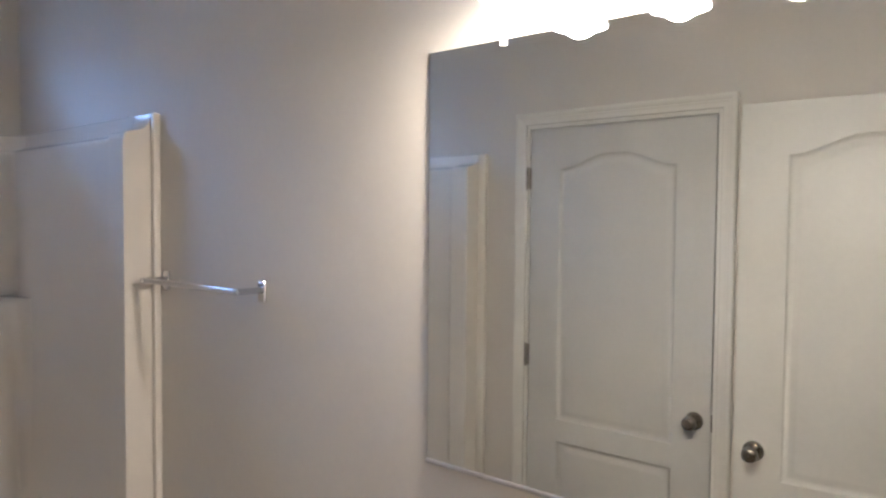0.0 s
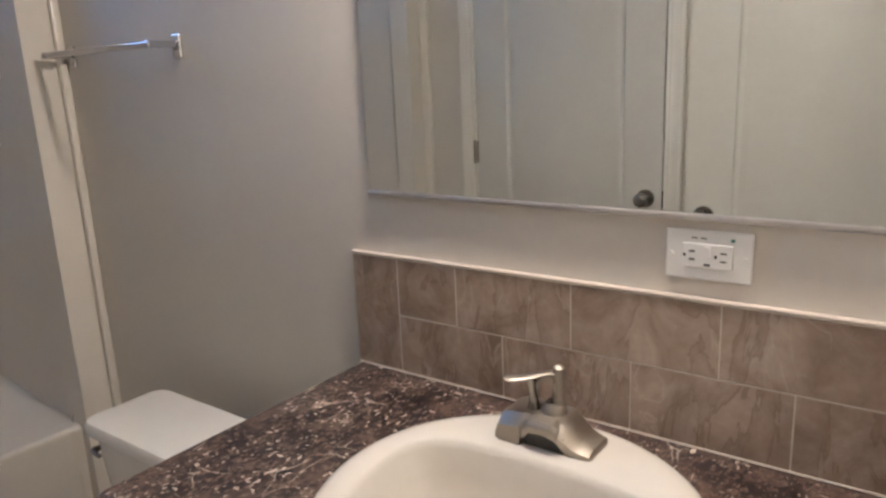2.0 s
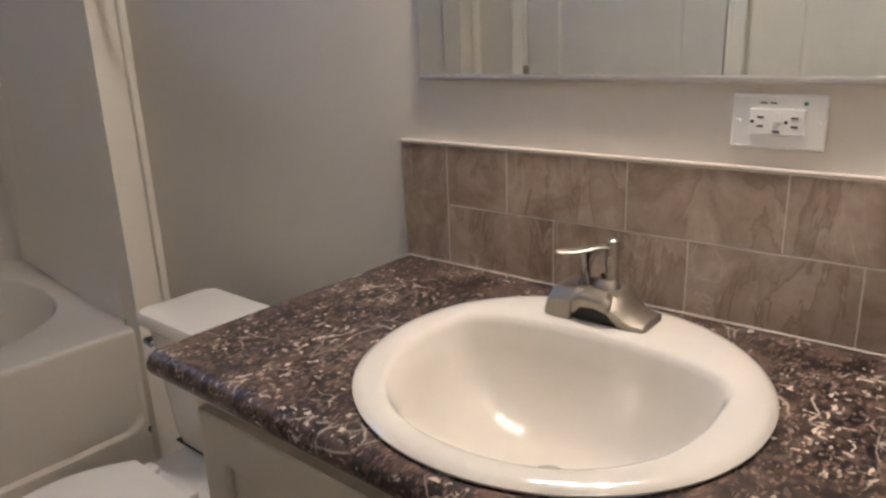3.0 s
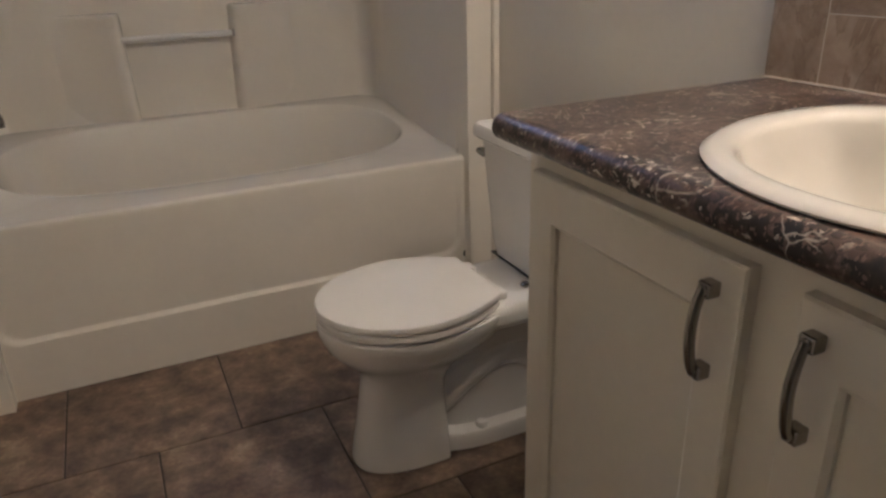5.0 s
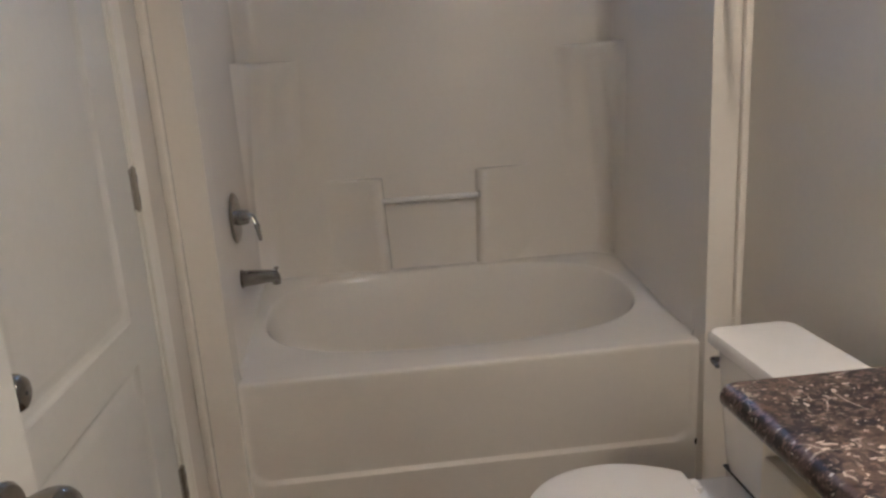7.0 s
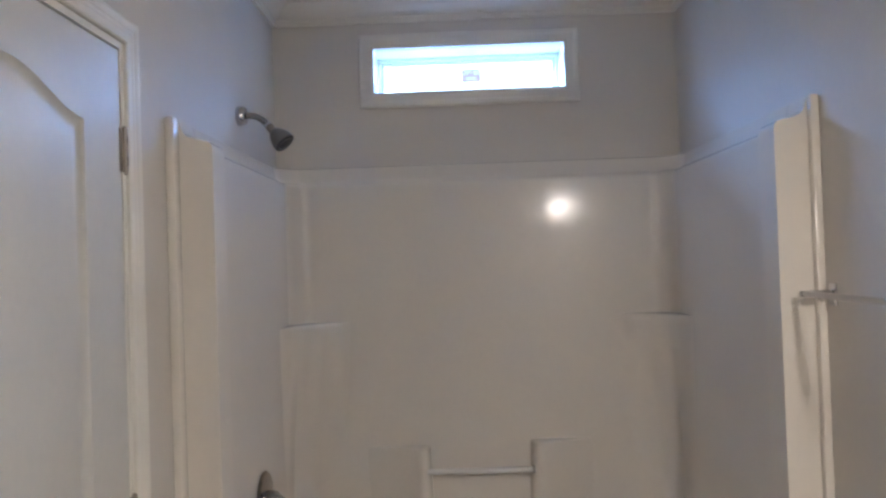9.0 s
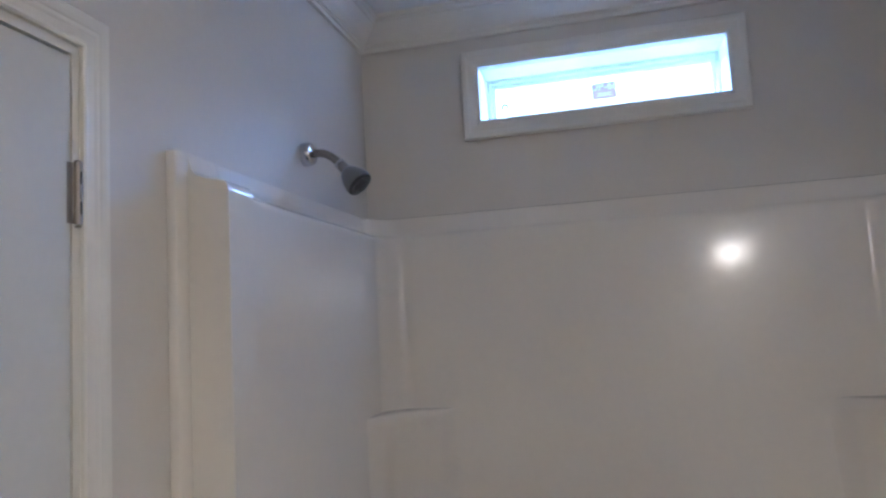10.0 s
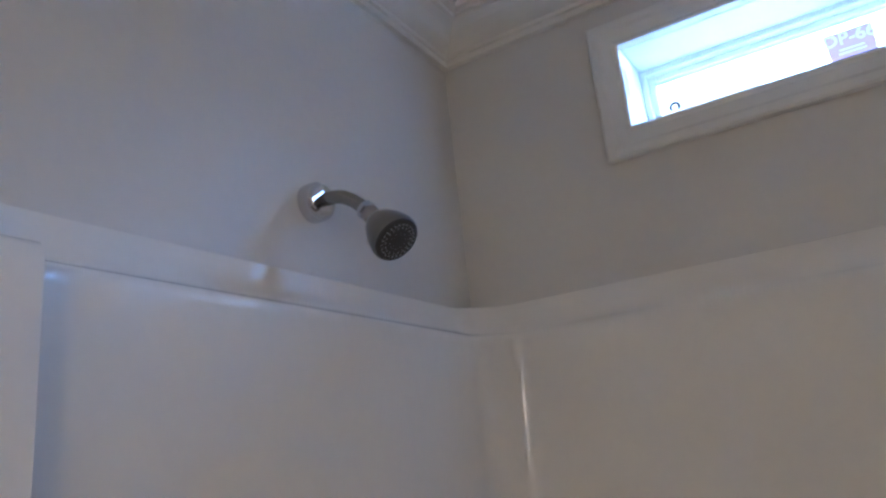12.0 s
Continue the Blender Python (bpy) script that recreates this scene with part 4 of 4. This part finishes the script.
def ell(a, b, z, n=72):
    return [(SCX + a * math.cos(2 * math.pi * i / n), SCY + b * math.sin(2 * math.pi * i / n), z) for i in range(n)]


XF = CX0 + 0.020
counter = thing("countertop", "dark brown marbled laminate countertop with cream veins", "countertop")
corner_at = [math.atan2(y - SCY, x - SCX) for x in (XF, W - 0.001) for y in (VY0, CY1)]
angles = sorted([2 * math.pi * i / 72 - math.pi for i in range(72)] + corner_at)


def to_edge(a, z):
    c, s = math.cos(a), math.sin(a)
    k = min(((W - 0.001 if c > 0 else XF) - SCX) / c if abs(c) > 1e-9 else 1e9, ((CY1 if s > 0 else VY0) - SCY) / s if abs(s) > 1e-9 else 1e9)
    return (SCX + k * c, SCY + k * s, z)


def to_hole(a, z):
    return (SCX + (SA - 0.02) * math.cos(a), SCY + (SB - 0.02) * math.sin(a), z)


part("slab", loft([[to_edge(a, CT - 0.040) for a in angles], [to_edge(a, CT) for a in angles], [to_hole(a, CT) for a in angles], [to_hole(a, CT - 0.040) for a in angles]]), MARBLE, counter)
nose = [(XF + 0.0005, CT)] + [(XF - 0.020 * math.sin(radians(a)), CT - 0.020 + 0.020 * math.cos(radians(a))) for a in range(10, 181, 10)] + [(XF + 0.0005, CT - 0.040)]
part("nosing", loft([[(x, y, z) for x, z in nose] for y in (VY0, CY1)], True, True, True), MARBLE, counter, "rolled dark front edge", True)

# basin
sink = thing("sink", "oval biscuit ceramic drop-in basin in the countertop", "sink", (0, 0, 0))


def bowl_ell(a, b, z, dx=0.0):
    return [(x + dx, y, z) for x, y, _ in ell(a, b, z)]


def dshape(af, ab, b, z, n=72):
    """Basin outline: round to the front, nearly straight along the faucet deck."""
    out = []
    for i in range(n):
        c, s = math.cos(2 * math.pi * i / n), math.sin(2 * math.pi * i / n)
        a, p = (af, 2.15) if c < 0 else (ab, 4.5)
        out.append((SCX - 0.01 + a * math.copysign(abs(c) ** (2 / p), c), SCY + b * math.copysign(abs(s) ** (2 / (2.15 if c < 0 else 2.3)), s), z))
    return out


def lower_front(ring):
    """The rim stands highest under the faucet and thins out towards the front."""
    return [(x, y, CT + (z - CT) * (0.58 + 0.42 * max(0.0, min(1.0, (x - SCX + 0.10) / 0.20)))) for x, y, z in ring]


rings = [bowl_ell(SA - 0.006, SB - 0.006, CT + 0.0005), bowl_ell(SA, SB, CT + 0.003), bowl_ell(SA + 0.001, SB + 0.001, CT + 0.008), bowl_ell(SA - 0.003, SB - 0.003, CT + 0.014), bowl_ell(SA - 0.011, SB - 0.011, CT + 0.0185), bowl_ell(SA - 0.022, SB - 0.022, CT + 0.020),
         dshape(0.201, 0.121, 0.203, CT + 0.0192), dshape(0.196, 0.116, 0.198, CT + 0.0155), dshape(0.191, 0.112, 0.193, CT + 0.006), dshape(0.178, 0.108, 0.182, CT - 0.03), dshape(0.158, 0.102, 0.166, CT - 0.075), dshape(0.120, 0.086, 0.130, CT - 0.115),
         dshape(0.075, 0.060, 0.070, CT - 0.132), dshape(0.024, 0.024, 0.024, CT - 0.138)]
rings = [lower_front(r) for r in rings[:9]] + rings[9:]
part("basin", loft(rings, True, False, True), BISCUIT, sink, "", True)
dr = part("drain", lathe([(0.024, 0.0), (0.024, 0.003), (0.019, 0.004), (0.016, 0.001)], (SCX - 0.01, SCY, CT - 0.1385), (0, 0, 1), 24), NICKEL, sink, "nickel drain ring", True)
part("stopper", lathe([(0.015, 0.0), (0.015, 0.005), (0.010, 0.008), (0.0, 0.009)], (SCX - 0.01, SCY, CT - 0.137), (0, 0, 1), 24), NICKEL, dr, "", True)

# centre-set faucet
FX, FY, FZ = 1.398, -2.452, CT + 0.019
fau = thing("faucet", "brushed nickel single-lever centre-set faucet", "faucet", (FX, FY, FZ))
bm = bmesh.new()
secs = []
for yy, hw, hh, z0 in ((-0.0715, 0.026, 0.006, 0), (-0.069, 0.031, 0.010, 0), (-0.056, 0.033, 0.013, 0), (-0.046, 0.034, 0.018, 0), (-0.038, 0.035, 0.027, 0.001), (-0.031, 0.036, 0.035, 0.008), (-0.020, 0.037, 0.042, 0.019), (0.0, 0.037, 0.043, 0.023), (0.020, 0.037, 0.043, 0.021), (0.031, 0.038, 0.043, 0.008), (0.033, 0.041, 0.043, 0), (0.055, 0.041, 0.042, 0), (0.069, 0.040, 0.037, 0), (0.0755, 0.036, 0.012, 0)):
    secs.append([(hw, yy, z0), (hw, yy, hh * 0.75), (hw * 0.75, yy, hh), (-hw * 0.6, yy, hh), (-hw, yy, max(hh * 0.62, z0 + 0.004)), (-hw, yy, z0)])
loft(secs, True, True, True, bm)
part("base", bm, NICKEL, fau, "", True)
bm = bmesh.new()
loft([[(x, -w, z0), (x, -w, z1), (x, -w * 0.7, z1 + 0.005), (x, w * 0.7, z1 + 0.005), (x, w, z1), (x, w, z0), (x, w * 0.6, z0 + 0.003), (x, -w * 0.6, z0 + 0.003)] for x, w, z0, z1 in ((-0.020, 0.022, 0.025, 0.040), (-0.038, 0.026, 0.025, 0.038), (-0.042, 0.026, 0.024, 0.034), (-0.044, 0.024, 0.024, 0.030))], True, True, True, bm)
part("spout", bm, NICKEL, fau)
# solid black block that stands for the shade in the arch beneath the spout
part("spout_hollow_shadow", box(-0.034, 0.032, -0.033, 0.030, 0.0008, 0.0245, 0.002), BLACK, fau, "black block painting the shade in the hollow under the spout")
part("neck", lathe([(0.020, 0.040), (0.018, 0.048), (0.013, 0.054), (0.0, 0.055)], (0.004, 0, 0), (0, 0, 1), 20), NICKEL, fau, "", True)
hd = part("lever", lathe([(0.0125, 0.040), (0.0105, 0.052), (0.0088, 0.070), (0.0086, 0.092), (0.0092, 0.101), (0.0088, 0.107), (0.006, 0.110), (0.0, 0.111)], (0.010, -0.004, 0), (0, 0, 1), 20), NICKEL, fau, "", True)
part("lever_blade", sweep(bez([(0.010, -0.004, 0.099), (0.004, 0.016, 0.096), (-0.014, 0.040, 0.091), (-0.032, 0.062, 0.092)], 5), [0.0095] * 5 + [0.0095] * 5 + [0.011] * 5 + [0.006], 14, flat=0.36), NICKEL, hd, "", True)
part("lever_stem", sweep([(0.000, 0.030, 0.040), (0.000, 0.031, 0.050), (-0.001, 0.032, 0.066), (-0.003, 0.034, 0.092)], [0.0115, 0.0075, 0.0055, 0.0075], 14), DARKNICKEL, hd, "dark polished stem under the blade", True)
ring = [(0.004, 0.0145 + 0.0150 * math.cos(a) - 0.007 * math.sin(a), 0.070 + 0.025 * math.sin(a)) for a in np.linspace(-2.6, 3.0, 28)]
part("lever_loop", sweep(ring, 0.0048, 10), NICKEL, hd, "", True)

# ---- backsplash ----
splash = thing("backsplash", "two rows of taupe stone-look tiles with pale grout", "backsplash", (0, 0, 0), kind="structure")
BZ0, BZM, BZ1 = CT + 0.002, 0.9665, 1.073
part("grout_bed", box(W - 0.0092, W - 0.0005, VY0, -1.974, BZ0, BZ1 + 0.001), GROUT, splash)
part("edge_trim", box(W - 0.012, W - 0.0005, VY0, -1.973, BZ1 + 0.001, BZ1 + 0.006, 0.002), material("pale_tile_edge", (0.62, 0.55, 0.48), 0.35), splash, "pale edge strip on top")
part("caulk", sweep([(W - 0.0105, VY0, CT + 0.002), (W - 0.0105, -2.4, CT + 0.002), (W - 0.0105, -1.974, CT + 0.002)], 0.0017, 8), GROUT, splash, "pale caulk bead")
top_cuts = [-2.081, -2.209, -2.424, -2.646, -2.866, VY0]
low_cuts = [-2.081, -2.300, -2.521, -2.743, VY0]
for cuts, z0, z1 in (([-1.974, -2.081], BZ0, BZ1), (top_cuts, BZM, BZ1), (low_cuts, BZ0, BZM)):
    for a, b in zip(cuts, cuts[1:]):
        g = 0.0009
        ya, yb = a - g, b + g
        part("tile", box(-0.0045, 0.0045, (yb - ya) / 2, (ya - yb) / 2, (z0 - z1) / 2 + g, (z1 - z0) / 2 - g, 0.0010, 1), WALLTILE, splash, matrix=pose(W - 0.0055, (ya + yb) / 2, (z0 + z1) / 2))

# ---- mirror ----
mir = thing("mirror", "frameless wall mirror in a thin metal channel", "mirror", (0, 0, 0))
part("mirror_glass", box(W - 0.0065, W - 0.001, VY0, -2.024, 1.194, 1.963, 0.0015, 1), MIRROR, mir)
part("bottom_channel", box(W - 0.011, W - 0.0005, VY0, -2.023, 1.1855, 1.1945, 0.003), material("channel_metal", (0.52, 0.50, 0.50), 0.34, 0.8, grain=0.02), mir, "pale metal bottom channel")
part("mirror_clip", box(W - 0.0125, W - 0.0005, -2.198, -2.188, 1.951, 1.9715, 0.002), PLATE, mir, "white plastic clip")

# ---- outlet ----
outlet = thing("outlet", "white double outlet with test buttons set sideways", "outlet", (W, -2.6235, 1.138))
part("cover_plate", box(-0.0055, -0.0003, -0.057, 0.057, -0.0345, 0.0345, 0.0025), PLATE, outlet)
rec = part("receptacle", box(-0.0085, -0.005, -0.033, 0.033, -0.0165, 0.0165, 0.0012), PLATE, outlet)
for s in (-1, 1):
    for dz in (-0.0055, 0.0055):
        part("slot", box(-0.0090, -0.0083, s * 0.0205 - 0.0045, s * 0.0205 + 0.0035, dz - 0.0011, dz + 0.0011), BLACK, rec)
    part("ground_hole", lathe([(0.0022, 0.0), (0.0022, 0.0007)], (-0.0083, s * 0.0205 + 0.0095, 0), (-1, 0, 0), 12), BLACK, rec)
    part("screw", lathe([(0.003, 0.0), (0.0025, 0.0012), (0.0, 0.0015)], (-0.0055, s * 0.048, 0), (-1, 0, 0), 12), PLATE, outlet)
part("button", box(-0.0098, -0.0080, -0.0042, 0.0042, -0.0005, 0.0125, 0.0006), PLATE, rec)
part("button", box(-0.0095, -0.0080, -0.0042, 0.0042, -0.0135, -0.0105, 0.0006), BLACK, rec)
part("indicator", box(-0.0062, -0.0052, -0.034, -0.029, 0.0215, 0.0255), GREEN, outlet, "green indicator")
part("label_mark", box(-0.0060, -0.0052, 0.014, 0.022, 0.0225, 0.0245), GREYPL, outlet)
part("label_mark", box(-0.0060, -0.0052, 0.002, 0.010, 0.0225, 0.0245), GREYPL, outlet)

# ---- vanity light ----
light = thing("vanity_light", "three-lamp vanity light bar with frosted glass shades", "wall lamp", (W, -2.46, 2.135))
part("back_plate", box(-0.028, -0.0005, -0.27, 0.27, -0.035, 0.035, 0.006), NICKEL, light, "brushed nickel back plate", True)
for ly in LAMP_Y:
    y = ly + 2.46
    armp = part("arm", sweep(bez([(-0.02, y, 0.0), (-0.07, y, 0.015), (-0.105, y, 0.012), (-0.115, y, -0.012)], 5), 0.007, 12), NICKEL, light, "", True)
    part("socket", lathe([(0.018, 0.0), (0.020, 0.012), (0.020, 0.03), (0.0, 0.034)], (-0.115, y, -0.045), (0, 0, 1), 18), NICKEL, armp, "", True)
    bm = bmesh.new()
    lathe([(0.022, -0.040), (0.032, -0.060), (0.040, -0.095), (0.046, -0.140), (0.048, -0.144), (0.044, -0.139), (0.038, -0.095), (0.030, -0.062), (0.020, -0.043)], (-0.115, y, 0), (0, 0, 1), 28, bm, False)
    sh = part("shade", bm, SHADE, light, "frosted glass bell shade, lit", True)

# ---- floor tiles ----
fl = thing("floor", "mottled brown slate-look tiles laid in half bond", "floor", (0, 0, 0), kind="structure")
joints = [-0.948 - FLOOR_T * k for k in range(0, 6)]
for k, y1 in enumerate(joints):
    y0 = max(y1 - FLOOR_T, Y_NEAR - 0.12)
    x = (0.214 if k % 2 == 0 else 0.416) - FLOOR_T
    while x < W:
        a, b = max(x, 0.0), min(x + FLOOR_T, W)
        if b - a > 0.01 and y1 - y0 > 0.01:
            g = 0.0022
            part("tile", box(-(b - a) / 2 + g, (b - a) / 2 - g, -(y1 - y0) / 2 + g, (y1 - y0) / 2 - g, -0.004, 0.0, 0.0012, 1), FLOORTILE, fl, matrix=pose((a + b) / 2, (y0 + y1) / 2, 0.0))
        x += FLOOR_T

# ---- scrap on the floor ----
scrap = thing("tape_scrap", "small scrap of pale blue masking tape by the casing", "tape", (0.026, -1.222, 0.0012))
part("tape", loft([[(-0.010, -0.018, 0.0), (0.008, -0.020, 0.0), (0.008, -0.020, 0.0012), (-0.010, -0.018, 0.0012)], [(-0.008, 0.0, 0.0), (0.011, 0.0, 0.0), (0.011, 0.0, 0.004), (-0.008, 0.0, 0.004)], [(-0.009, 0.019, 0.0), (0.010, 0.017, 0.0), (0.010, 0.017, 0.0012), (-0.009, 0.019, 0.0012)]], True, True, True), material("blue_tape", (0.30, 0.42, 0.60), 0.6, grain=0.06), scrap)
